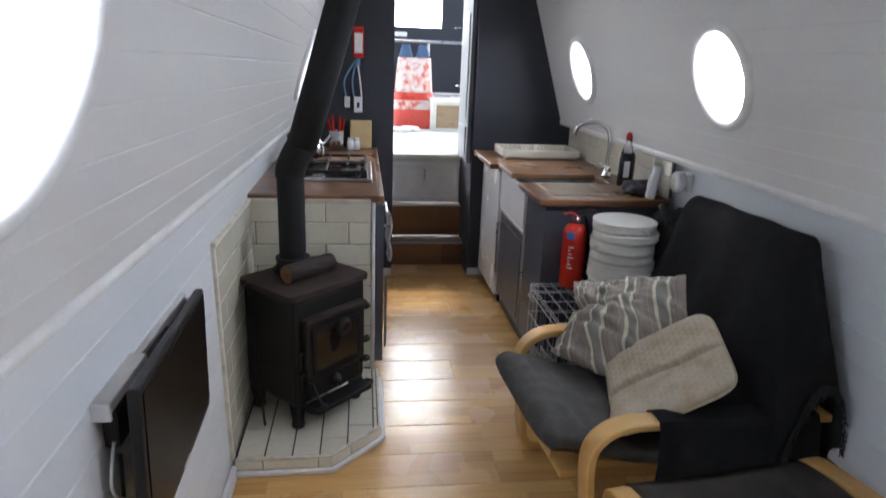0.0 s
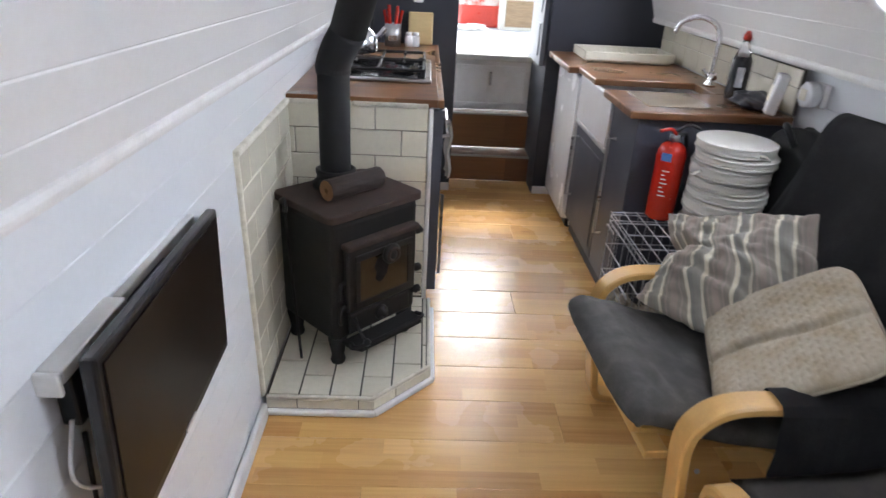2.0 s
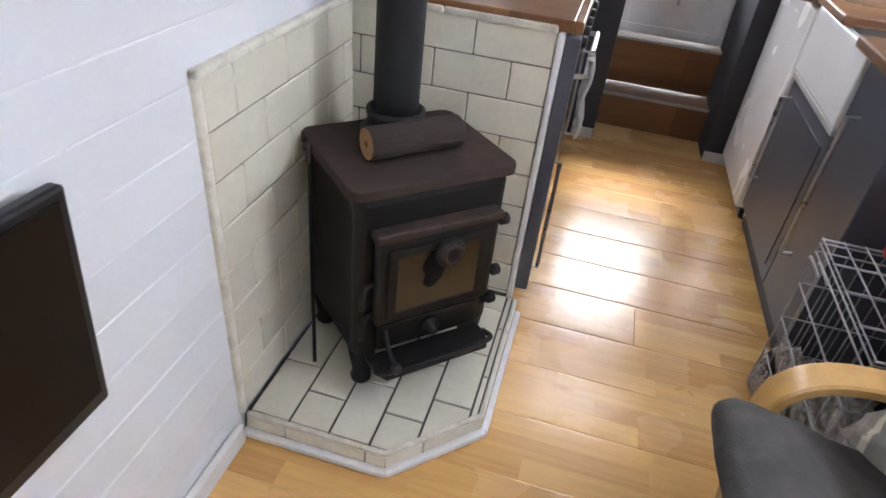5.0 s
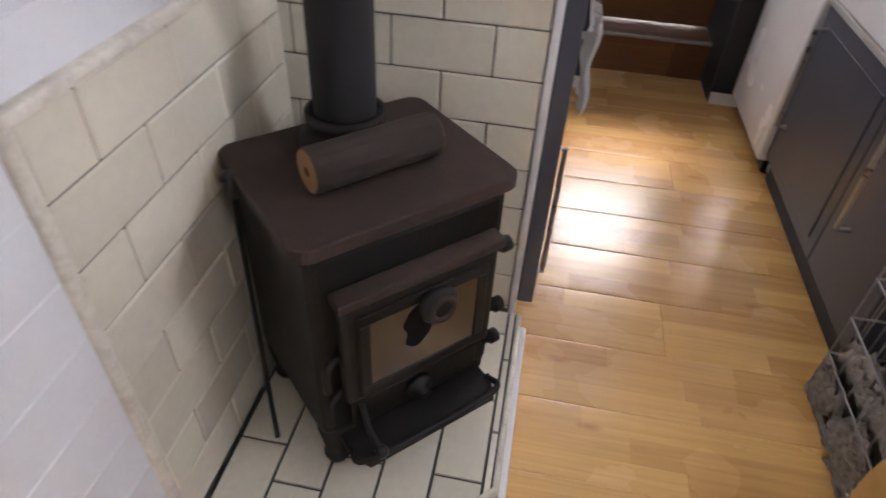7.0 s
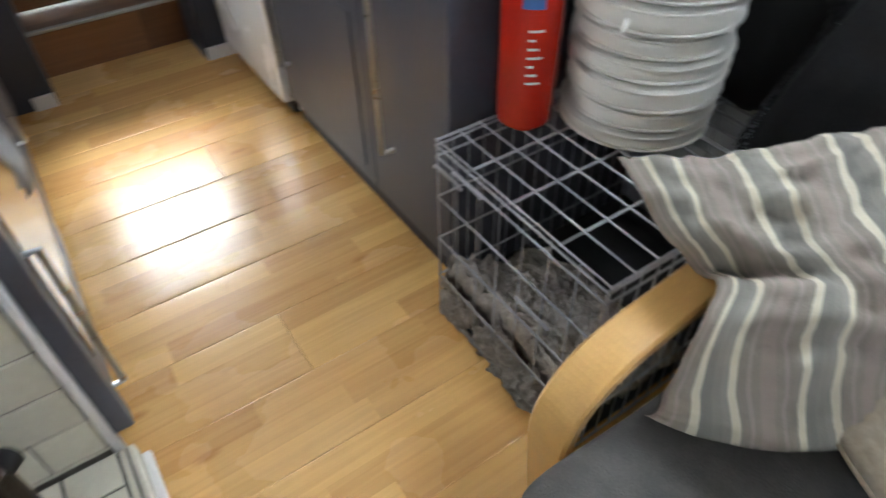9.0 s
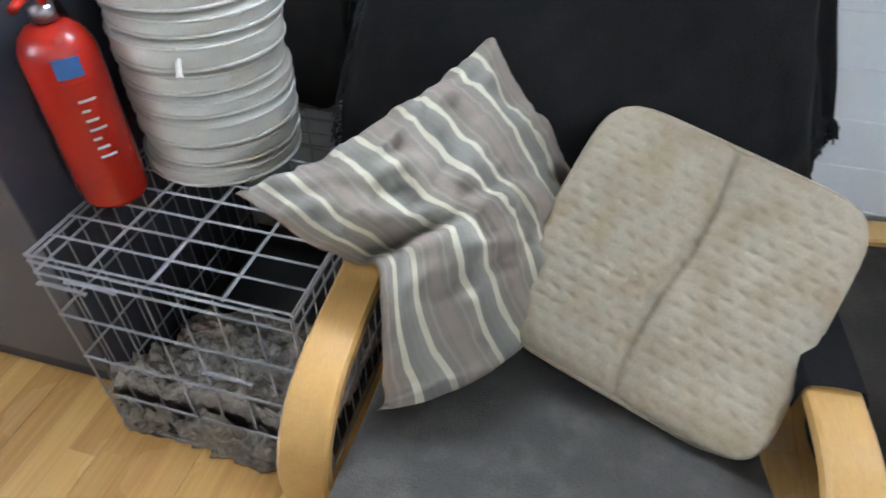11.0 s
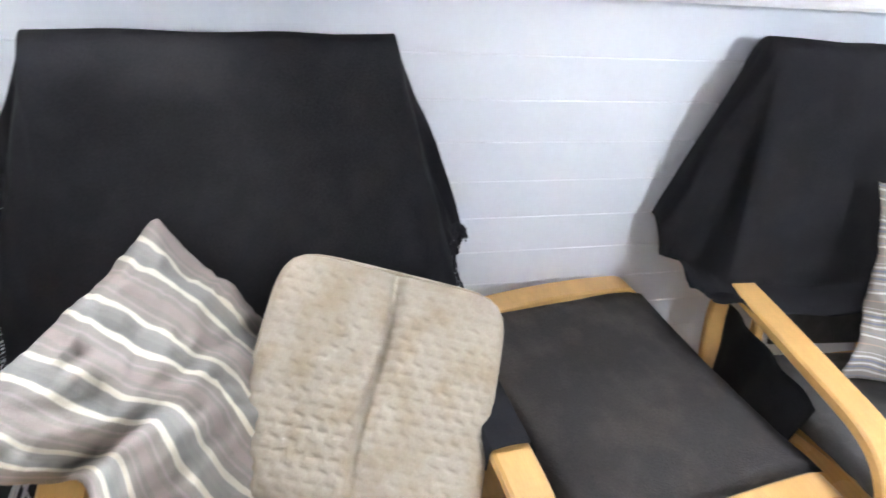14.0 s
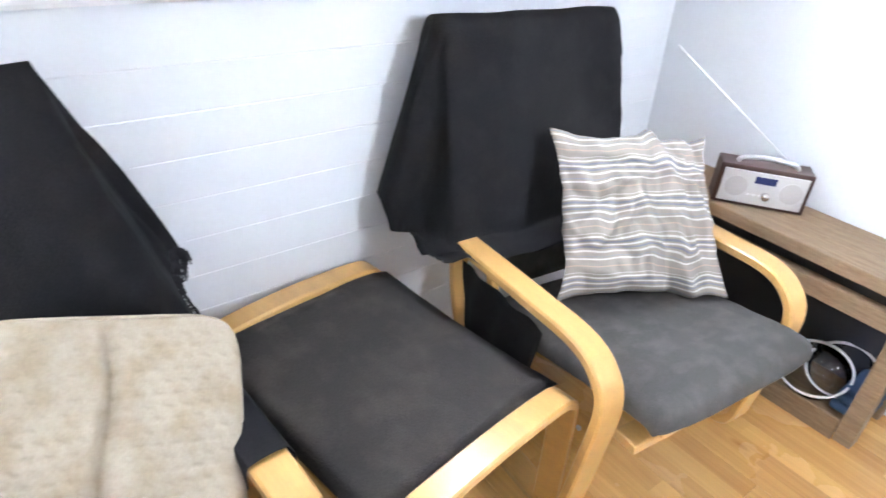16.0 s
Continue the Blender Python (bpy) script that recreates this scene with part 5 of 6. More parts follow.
def arm_drape(th, y, x0, x1, inner, outer):
    """Cloth laid over an arm: it hangs inside and outside."""
    bm = bmesh.new()
    prof = [(-inner, 0)] + [(-inner * (1 - i / 8), 0) for i in range(1, 8)] + [(0.068 * i / 6, 1) for i in range(7)] + [(0.068 + outer * i / 10, 2) for i in range(1, 11)]
    grid = []
    for i in range(19):
        f = i / 18
        x = x0 + (x1 - x0) * f
        top = 0.5195 - 0.03 * max(0.0, 0.14 - x)
        row = []
        for d, kind in prof:
            n1 = noise.noise(Vector((x * 7, d * 5, 3.3)))
            if kind == 0:
                row.append(bm.verts.new((x, y - 0.037 - 0.003 * abs(n1), top + d + (0.0 if d > -0.02 else 0.0))))
            elif kind == 1:
                row.append(bm.verts.new((x, y - 0.034 + d, top + 0.003 + 0.004 * math.sin(math.pi * d / 0.068) + 0.002 * n1)))
            else:
                h = d - 0.068
                row.append(bm.verts.new((x - 0.03 * h * f, y + 0.044 + 0.02 * abs(n1) * min(1, h * 8) + 0.008 * (1 + math.sin(x * 30)) * min(1, h * 6) + 0.02 * h, top - h * (0.85 + 0.3 * f) - 0.0)))
        grid.append(row)
    for a, b in zip(grid, grid[1:]):
        for j in range(len(prof) - 1):
            bm.faces.new((a[j], a[j + 1], b[j + 1], b[j]))
    bmesh.ops.solidify(bm, geom=bm.faces[:], thickness=0.006)
    part("arm_drape", bm, M_THROW, th)


def fringe(th, edge, s, low):
    """Loose yarn ends along a hanging edge."""
    bm = bmesh.new()
    for a, b in zip(edge, edge[1:]):
        for k in range(5):
            p = a.lerp(b, (k + random.random()) / 5)
            if p.z < low + 0.05 or (b - a).length < 0.004:
                continue
            d = random.uniform(0.6, 1.5)
            tube([p, p + Vector((random.uniform(-0.006, 0.006), s * 0.008 * d, -0.006)), p + Vector((random.uniform(-0.012, 0.012), s * 0.013 * d, -0.022 * d))], 0.0016, 4, 2, bm)
    part("fringe", bm, M_THROW, th)


front_path = [(0.0, 0.36), (-0.07, 0.42), (-0.12, 0.56), (-0.175, 0.8), (-0.225, 0.98), (-0.28, 1.03), (-0.335, 0.98), (-0.36, 0.8), (-0.365, 0.55), (-0.37, 0.35)]
_, throw_a = armchair(pose(0.925, 3.541, 0, 0, 0, 184), "low bentwood armchair with charcoal cushions, covered by a black throw",
         (0.276, front_path, 0.44, 0.25, 0.34, 1.3, -0.055, 0.4), "black fringed throw draped over the back and arm of an armchair", None, (0.485, 0.4), 0.56)
chair_b, throw_b = armchair(pose(0.928, 2.205, 0, 0, 0, 174.5) @ Matrix.Diagonal((1.0, 1.0, 1.04, 1)), "low bentwood armchair with charcoal cushions beside the end wall",
         (0.288, front_path, 0.1, 0.48, 0.52, 4.1, -0.042, 0.22, 0.08), "black throw draped over the back of an armchair", pose(0.965, 2.225, 0, 0, 0, 174.5) @ Matrix.Diagonal((1.0, 1.0, 1.01, 1)), (0.47, 0.37), 0.545, -0.06)


def hanging_corner(th, y, x0, x1, top, low):
    """A gathered corner of the throw that hangs below the arm beside the seat."""
    bm = bmesh.new()
    grid = []
    for i in range(22):
        f = i / 21
        row = []
        for j in range(12):
            g = j / 11
            fold = 0.006 * math.sin(f * 17 + g * 2) + 0.004 * noise.noise(Vector((f * 6, g * 3, 2.0)))
            row.append(bm.verts.new((x0 + (x1 - x0) * (0.12 * g + f * (1 - 0.25 * g)), y + fold, top + (low + 0.05 * math.sin(f * 5) - top) * g)))
        grid.append(row)
    for a, b in zip(grid, grid[1:]):
        for j in range(11):
            bm.faces.new((a[j], a[j + 1], b[j + 1], b[j]))
    bmesh.ops.solidify(bm, geom=bm.faces[:], thickness=0.006)
    part("hanging_corner", bm, M_THROW, th, smooth=True)


hanging_corner(throw_b, -0.286, -0.14, 0.2, 0.44, 0.2)
arm_drape(throw_a, 0.323, 0.2, -0.33, 0.05, 0.22)
fringe(throw_a, HEMS[0][0], 1, HEMS[0][2])
fringe(throw_a, HEMS[0][1], -1, HEMS[0][2])

# ---- cushions ----
def pillow_mesh(half, thick, pinch, seed, rough_n=30):
    bm = bmesh.new()
    n = rough_n
    lay = []
    for s in (1, -1):
        g = []
        for i in range(n + 1):
            row = []
            for j in range(n + 1):
                u, v = 2 * i / n - 1, 2 * j / n - 1
                k = (1 - u * u) ** 0.55 * (1 - v * v) ** 0.55
                px = u * half * (1 - pinch * (1 - abs(v) ** 2.2) * abs(u) ** 3)
                py = v * half * (1 - pinch * (1 - abs(u) ** 2.2) * abs(v) ** 3)
                w = noise.noise(Vector((u * 1.9 + seed, v * 1.9, s * 0.6)))
                cr = abs(noise.noise(Vector((u * 3.1 + seed, v * 2.3, 4.0 + s))))
                h = thick * k * (1 + 0.25 * w) - 0.018 * k * (0.35 - min(0.35, cr)) * 4 * 0.5
                row.append((px, py, s * max(0.001, h)))
            g.append(row)
        lay.append(g)
    top = [[bm.verts.new(c) for c in r] for r in lay[0]]
    bot = [[top[i][j] if i in (0, n) or j in (0, n) else bm.verts.new(lay[1][i][j]) for j in range(n + 1)] for i in range(n + 1)]
    for i in range(n):
        for j in range(n):
            bm.faces.new((top[i][j], top[i + 1][j], top[i + 1][j + 1], top[i][j + 1]))
            bm.faces.new((bot[i][j], bot[i][j + 1], bot[i + 1][j + 1], bot[i + 1][j]))
    uv = bm.loops.layers.uv.new("UVMap")
    flat = {}
    for g in (top, bot):
        for i in range(n + 1):
            for j in range(n + 1):
                flat[g[i][j]] = ((2 * i / n - 1) * half, (2 * j / n - 1) * half)
    for f in bm.faces:
        for loop in f.loops:
            loop[uv].uv = flat[loop.vert]
    return bm


def rumple(v, x, y, seed, k):
    """Shift a cushion's cloth within its face and raise small pulled folds."""
    inner = max(0.0, 1 - max(abs(x), abs(y)) ** 4)
    a = noise.noise(Vector((x * 1.7 + seed, y * 1.7, 0.5)))
    b = noise.noise(Vector((x * 1.7, y * 1.7 + seed, 4.5)))
    v.co.x += k * (0.5 + 0.5 * inner) * (0.022 * a + 0.01 * noise.noise(Vector((x * 4.5, y * 4.5 + seed, 8.0))))
    v.co.y += k * (0.5 + 0.5 * inner) * (0.022 * b + 0.012 * noise.noise(Vector((x * 4.5 + seed, y * 4.5, 2.0))))
    ridge = 0.22 - min(0.22, abs(noise.noise(Vector((x * 2.4 + 1.6 * y + seed, y * 2.1 - x, 3.0)))))
    v.co.z += k * inner * 0.14 * ridge


mp1 = frame_of((0.77, 4.015, 0.648), (0.615, 3.69, 0.455), (1.095, 3.712, 0.79))
p1 = thing("striped_cushion", mp1, "taupe cushion with cream and grey stripes on the armchair", "cushion")
bm = pillow_mesh(0.225, 0.07, 0.12, 2.0, 48)
for v in bm.verts:
    v.co.x *= 0.93 if v.co.x < 0 else 1.02
    v.co.y *= 1.12 if v.co.y > 0 else 1.03
    x, y = v.co.x / 0.225, v.co.y / 0.225
    cx, cy = max(0.0, x), max(0.0, -y)
    v.co.x += -0.02 * cx * cy - 0.075 * cx ** 2 * cy ** 3 - 0.022 * max(0.0, -x) ** 2 * cy ** 2 + 0.008 * max(0.0, -x) ** 2 * max(0.0, y) ** 2
    v.co.y += 0.05 * min(1.2, max(0.0, -x) * max(0.0, y)) ** 3
    v.co.y -= 0.012 * max(0.0, -x) * cy + 0.052 * cy ** 2 * min(1.0, 2.2 * max(0.0, x - 0.12))
    a = max(0.0, x + y + 0.05) / 2.05
    dz = -0.34 * a ** 1.2
    line = x - 0.1 - 0.35 * y
    dz -= 0.08 * math.exp(-(line / 0.07) ** 2) * max(0.0, min(1.0, (-0.2 - y) * 1.8))
    dz -= 0.03 * math.exp(-((x - 0.42 - 0.25 * y) / 0.05) ** 2 - ((y + 0.25) / 0.3) ** 2)
    dz -= 0.03 / (1 + math.exp(-(y - 1.05 - x) / 0.05)) * max(0.0, min(1.0, 1.2 - 1.5 * x))
    dz += 0.03 * math.exp(-((line - 0.32) / 0.25) ** 2) * max(0.0, min(1.0, 0.6 - y))
    dz += 0.016 * noise.noise(Vector((x * 2.6, y * 5.0 + x * 2, 1.7))) + 0.02 * (0.3 - abs(noise.noise(Vector((x * 3.5 - y, y * 2.2 + 3.0, 0.4))))) - 0.03 * max(0.0, 0.22 - abs(noise.noise(Vector((x * 2.2 + y, y * 3.4, 6.1)))))
    dz += 0.016 * (0.2 - min(0.2, abs(noise.noise(Vector((x * 5.5 + 2 * y, y * 4.0 - x, 7.7)))))) * 3 - 0.012 * (0.16 - min(0.16, abs(noise.noise(Vector((x * 4.0 - 3 * y, y * 5.0, 1.3)))))) * 4
    v.co.z += dz * min(1.0, 4 * (1.25 - max(abs(x), abs(y))))
    v.co.y += 0.03 * math.exp(-((line - 0.1) / 0.2) ** 2) * (0.5 - y)
for v in bm.verts:
    rumple(v, v.co.x / 0.21, v.co.y / 0.225, 3.7, 0.4)
part("cover", bm, M_STRIPE, p1, smooth=True)
mp2 = frame_of((0.865, 2.364, 0.43), (0.66, 1.985, 0.43), (1.095, 2.304, 0.79))
p2 = thing("striped_cushion", mp2, "taupe cushion with fine white and blue stripes on the armchair", "cushion")
bm = pillow_mesh(0.218, 0.065, 0.1, 7.0, 56)
for v in bm.verts:
    x, y = v.co.x / 0.212, v.co.y / 0.212
    r = x - 0.35 + 0.25 * y
    v.co.z += 0.035 * math.exp(-(r / 0.1) ** 2) * min(1.0, max(0.0, 0.8 - abs(y - 0.3))) + 0.014 * noise.noise(Vector((x * 4.5, y * 2.0, 5.0))) - 0.025 * max(0.0, 0.22 - abs(noise.noise(Vector((x * 3.6, y * 1.6 + x, 2.1)))))
    v.co.z -= 0.03 * math.exp(-((r + 0.2) / 0.1) ** 2) * max(0.0, 0.5 - y)
    v.co.y += 0.02 * math.exp(-(r / 0.12) ** 2) * y - 0.022 * max(0.0, x) * max(0.0, y)
    v.co.x += 0.03 * max(0.0, x) * max(0.0, -y) - 0.022 * max(0.0, x) * max(0.0, y) - 0.012 * max(0.0, -x) * max(0.0, y)
    v.co.z += 0.022 * (0.25 - abs(noise.noise(Vector((x * 4.2 + 1.5 * y, y * 1.3, 9.0)))))
for v in bm.verts:
    rumple(v, v.co.x / 0.218, v.co.y / 0.218, 8.2, 0.65)
part("cover", bm, M_STRIPE_FINE, p2, smooth=True)

mq = frame_of((1.058, 3.535, 0.692), (0.784, 3.65, 0.463), (0.975, 3.163, 0.63))
quilt = thing("quilted_cushion", mq, "worn beige quilted seat pad creased down the middle", "cushion")
bm = bmesh.new()
n = 120
H2 = 0.2


def in_round(u, v):
    """Map the unit square onto a square with rounded corners."""
    a = max(abs(u), abs(v))
    if a < 1e-6:
        return 0.0, 0.0
    ang = math.atan2(v, u)
    c, s = math.cos(ang), math.sin(ang)
    p = 7.0
    r = 1.0 / (abs(c) ** p + abs(s) ** p) ** (1 / p)
    return a * r * c, a * r * s


def quilt_height(x, y, k):
    d = abs(x + 0.006 * math.sin(y * 20))
    crease = 0.02 * math.exp(-(d / 0.012) ** 2)
    row = math.floor(y / 0.019)
    ph = (x + (0.014 if row % 2 else 0.0)) / 0.028
    fx, fy = ph - math.floor(ph) - 0.5, y / 0.019 - row - 0.5
    stitch = 0.003 * math.exp(-(((fy - fx * (0.3 if row % 2 else -0.15)) / 0.15) ** 2)) * max(0.0, min(1.0, (0.4 - abs(fx)) * 8)) + 0.0008 * math.exp(-(((fx - fy * 0.5) / 0.12) ** 2))
    return 0.028 * k - crease * k - stitch * k


for s in (1, -1):
    g = []
    for i in range(n + 1):
        row = []
        for j in range(n + 1):
            u, v = 2 * i / n - 1, 2 * j / n - 1
            x, y = in_round(u, v)
            x, y = x * H2, y * H2
            k = (1 - max(abs(u), abs(v)) ** 8) ** 0.5
            h = quilt_height(y, x, k) if s > 0 else 0.02 * k
            row.append(bm.verts.new((x, y, s * h + 0.012 * (y / H2) ** 2 + 0.045 * (max(0.0, x / H2) * max(0.0, y / H2)) ** 1.5)))
        g.append(row)
    for i in range(n):
        for j in range(n):
            q = (g[i][j], g[i + 1][j], g[i + 1][j + 1], g[i][j + 1])
            bm.faces.new(q if s > 0 else q[::-1])
bmesh.ops.remove_doubles(bm, verts=bm.verts, dist=0.0005)
part("cover", bm, M_BEIGE, quilt, smooth=True)
seam = bmesh.new()
tube([(in_round(math.cos(a) / max(abs(math.cos(a)), abs(math.sin(a))), math.sin(a) / max(abs(math.cos(a)), abs(math.sin(a))))[0] * H2,
       in_round(math.cos(a) / max(abs(math.cos(a)), abs(math.sin(a))), math.sin(a) / max(abs(math.cos(a)), abs(math.sin(a))))[1] * H2, 0.006) for a in [2 * math.pi * i / 80 for i in range(81)]], 0.004, 6, 1, seam)
part("piping", seam, M_BEIGE, quilt, smooth=True)

# ---- footstool between the chairs ----
stool = thing("footstool", pose(0.946, 2.869, 0, 0, 0, 8), "bentwood footstool with a dark worn canvas sling top", "footstool")
for s in (-1, 1):
    bm = band([(-0.265, 0.0), (-0.265, 0.1), (-0.255, 0.33), (-0.235, 0.385), (-0.17, 0.402), (0.0, 0.41), (0.17, 0.402), (0.235, 0.385), (0.255, 0.33), (0.265, 0.1), (0.265, 0.0)], 0.062, 0.024)
    bm.transform(Matrix.Translation((s * 0.318, 0, 0)) @ pose(0, 0, 0, 0, 0, 90))
    part("side_frame", bm, M_BIRCH, stool, "honey birch bentwood frame")
    part("stretcher", box(-0.285, s * 0.24 - 0.012, 0.3, 0.285, s * 0.24 + 0.012, 0.34, 0.004), M_BIRCH, stool)
bm = bmesh.new()
gr = [[bm.verts.new((-0.286 + 0.572 * i / 16, -0.263 + 0.526 * j / 12, 0.405 - 0.012 * math.sin(math.pi * i / 16) - (0.02 * abs(2 * j / 12 - 1) ** 6) + 0.003 * noise.noise(Vector((i * 0.5, j * 0.5, 0))))) for j in range(13)] for i in range(17)]
for i in range(16):
    for j in range(12):
        bm.faces.new((gr[i][j], gr[i + 1][j], gr[i + 1][j + 1], gr[i][j + 1]))
bmesh.ops.solidify(bm, geom=bm.faces[:], thickness=0.02)
part("sling_top", bm, M_STOOL, stool, "dark worn canvas sling top", smooth=True)
tag = part("care_label", box(-0.262, -0.3605, 0.45, -0.205, -0.3575, 0.499, 0.0008), M_CLOTH_WHITE, chair_b, "white printed fabric care label")
for k in range(3):
    part("text_bar", box(-0.255, -0.3618, 0.461 + 0.011 * k, -0.22, -0.3607, 0.465 + 0.011 * k, 0.0002), M_NAVY, tag)
linen = thing("folded_cloth", pose(0.36, 1.58, 0.046), "dark blue folded cloth stored on the bench shelf", "cloth")
for k in range(3):
    part("fold", box(-0.05, -0.1, 0.03 * k + 0.001, 0.05 - 0.006 * k, 0.06 - 0.008 * k, 0.03 * k + 0.0295, 0.012, 3), M_DENIM, linen)
heap = thing("dark_bag", pose(1.0, 2.86, 0.0), "black bag stowed under the footstool", "bag")
bm = bmesh.new()
bmesh.ops.create_icosphere(bm, subdivisions=4, radius=1)
for v in bm.verts:
    k = 1 + 0.25 * noise.noise(v.co * 1.8)
    v.co = Vector((v.co.x * 0.24 * k, v.co.y * 0.13 * k, max(0.001, 0.12 + v.co.z * 0.13 * k)))
part("sack", bm, M_BLACK, heap, smooth=True)

# ---- low bench with the radio at the end wall ----
bench = thing("low_bench", pose(0.3, Y0 + 0.004, 0), "rustic pine low bench with an open shelf below", "bench")
BZ, BD, BL = 0.52, 0.255, 1.02
part("top", box(-0.02, 0, BZ - 0.04, BL, BD, BZ, 0.004), M_BENCH, bench)
part("rail", box(0.0, BD - 0.05, BZ - 0.14, BL, BD - 0.01, BZ - 0.085, 0.004), M_BENCH, bench)
part("leg", box(0.0, BD - 0.06, 0.001, 0.05, BD - 0.008, BZ - 0.041, 0.004), M_BENCH, bench)
part("leg", box(BL - 0.06, BD - 0.06, 0.001, BL - 0.01, BD - 0.008, BZ - 0.041, 0.004), M_BENCH, bench)
part("leg", box(0.0, 0.004, 0.001, 0.05, 0.05, BZ - 0.041, 0.004), M_BENCH, bench)
part("leg", box(BL - 0.06, 0.004, 0.001, BL - 0.01, 0.05, BZ - 0.041, 0.004), M_BENCH, bench)
part("bottom_board", box(0.051, 0.004, 0.02, BL - 0.061, BD - 0.012, 0.045, 0.003), M_BENCH, bench)
# the board's dark colour stands in for the shade inside the shelf
part("back_board", box(0.051, 0.004, 0.046, BL - 0.061, 0.014, BZ - 0.041, 0.001), M_NAVY, bench)
part("kickboard", box(0.051, BD - 0.011, 0.001, BL - 0.061, BD, 0.075, 0.003), M_BENCH, bench)
for k, (x, y, r, tilt) in enumerate(((0.485, 1.628, 0.1, 24), (0.435, 1.555, 0.095, 30))):
    bowl = thing("glass_bowl", pose(x, y - 0.02, 0.046 + r * 0.62, -tilt, 0, 0), "glass bowl with a white rim on the bench shelf", "bowl", "glass bowls")
    part("glass", lathe([(0.0, -0.06), (r * 0.5, -0.055), (r * 0.86, -0.02), (r, 0.02), (r - 0.004, 0.02), (r * 0.83, -0.017), (r * 0.48, -0.05), (0, -0.055)], 32), M_GLASS, bowl, smooth=True)
    part("rim", lathe([(r - 0.004, 0.0205), (r + 0.003, 0.0205), (r + 0.003, 0.026), (r - 0.004, 0.026), (r - 0.004, 0.0205)], 36), M_WHITE, bowl, smooth=True)

radio = thing("radio", pose(0.815, 1.622, BZ + 0.001, 0, 0, -143), "portable radio with a dark wood case and silver front", "radio")
part("case", box(-0.13, 0.0, 0, 0.13, 0.085, 0.125, 0.004), M_RADIO, radio)
face = part("front_panel", box(-0.118, -0.005, 0.01, 0.118, -0.0002, 0.113, 0.002), M_SILVER, radio, "silver front panel")
for x in (-0.075, 0.078):
    bm = lathe([(0, 0), (0.032, 0), (0.032, 0.0015), (0, 0.0018)], 28, m=Matrix.Translation((x, -0.0052, 0.062)) @ pose(0, 0, 0, 90))
    part("speaker_grille", bm, mat("grey_grille", (0.52, 0.5, 0.49), 0.6, 0.2, 0.1, 9, 500, 0.6), face)
part("display", box(-0.028, -0.0065, 0.078, 0.032, -0.0052, 0.1, 0.0005), M_LCD, face, "dark blue display")
bm = lathe([(0, 0), (0.012, 0), (0.011, 0.012), (0, 0.013)], 18, m=Matrix.Translation((0.012, -0.0052, 0.042)) @ pose(0, 0, 0, 90))
part("dial", bm, M_CHROME, face, smooth=True)
for k in range(3):
    part("button", box(-0.04 + 0.016 * k, -0.0075, 0.038, -0.03 + 0.016 * k, -0.0052, 0.044, 0.0005), M_WHITE, face)
part("carry_handle", tube([(-0.085, 0.03, 0.126), (-0.07, 0.03, 0.14), (0.0, 0.03, 0.147), (0.07, 0.03, 0.14), (0.085, 0.03, 0.126)], 0.007, 8), M_SILVER, radio, smooth=True)
part("aerial", rod((0.07, 0.07, 0.126), (-0.33, 0.075, 0.42), 0.0025, 8), M_SILVER, radio)

# ---- stern deck seen through the doorway ----
structure("deck", box(-0.65, 6.62, 0.66, 1.45, 9.6, 0.74, 0.003), M_DECK, "pale painted stern deck in daylight")
can = thing("stern_canopy", pose(0, 9.35, 0.74), "dark canvas stern canopy with a clear window", "canopy")
part("lower_panel", box(-0.6, 0, 0.001, 1.4, 0.02, 1.08, 0.003), M_CANOPY, can)
part("side_panel", box(-0.6, 0, 1.081, 0.04, 0.02, 2.0, 0.003), M_CANOPY, can)
part("side_panel", box(0.82, 0, 1.081, 1.4, 0.02, 2.0, 0.003), M_CANOPY, can)
# unseen panel added to cut down the sky glare on the floor
part("top_panel", box(0.041, 0, 1.9, 0.819, 0.02, 2.0, 0.003), M_CANOPY, can)
part("name_plate", box(0.24, -0.006, 0.97, 0.42, -0.001, 1.02, 0.002), M_WHITE, can)
rail = thing("deck_rail", pose(0, 9.2, 0.74), "tubular steel stern rail", "railing")
part("top_rail", rod((-0.6, 0, 0.92), (1.4, 0, 0.92), 0.016, 12), M_STEEL, rail)
for x in (-0.5, 0.66, 1.3):
    part("post", rod((x, 0, 0.001), (x, 0, 0.904), 0.014, 12), M_STEEL, rail)
part("mid_rail", box(0.5, -0.03, 0.33, 1.4, -0.018, 0.36, 0.003), M_WHITE, rail)
sack = thing("coal_sack", pose(0.46, 8.7, 0.741), "bulging red and white coal sack standing on the deck", "sack")


def sack_mesh(w, d, z0, z1, seed, k0=1.0, k1=0.8):
    bm = bmesh.new()
    rings = []
    for i in range(13):
        f = i / 12
        z = z0 + (z1 - z0) * f
        k = k0 + (k1 - k0) * f
        rings.append([bm.verts.new((w * k * math.copysign(abs(math.cos(a)) ** 0.6, math.cos(a)) * (1 + 0.05 * noise.noise(Vector((math.cos(a), math.sin(a), z * 5 + seed)))),
                                    d * k * math.copysign(abs(math.sin(a)) ** 0.8, math.sin(a)) * (1 + 0.08 * noise.noise(Vector((math.cos(a) * 2, z * 6, seed)))), z)) for a in [2 * math.pi * j / 28 for j in range(28)]])
    for a, b in zip(rings, rings[1:]):
        for j in range(28):
            bm.faces.new((a[j], a[(j + 1) % 28], b[(j + 1) % 28], b[j]))
    bm.faces.new(rings[0][::-1])
    bm.faces.new(rings[-1])
    return bm


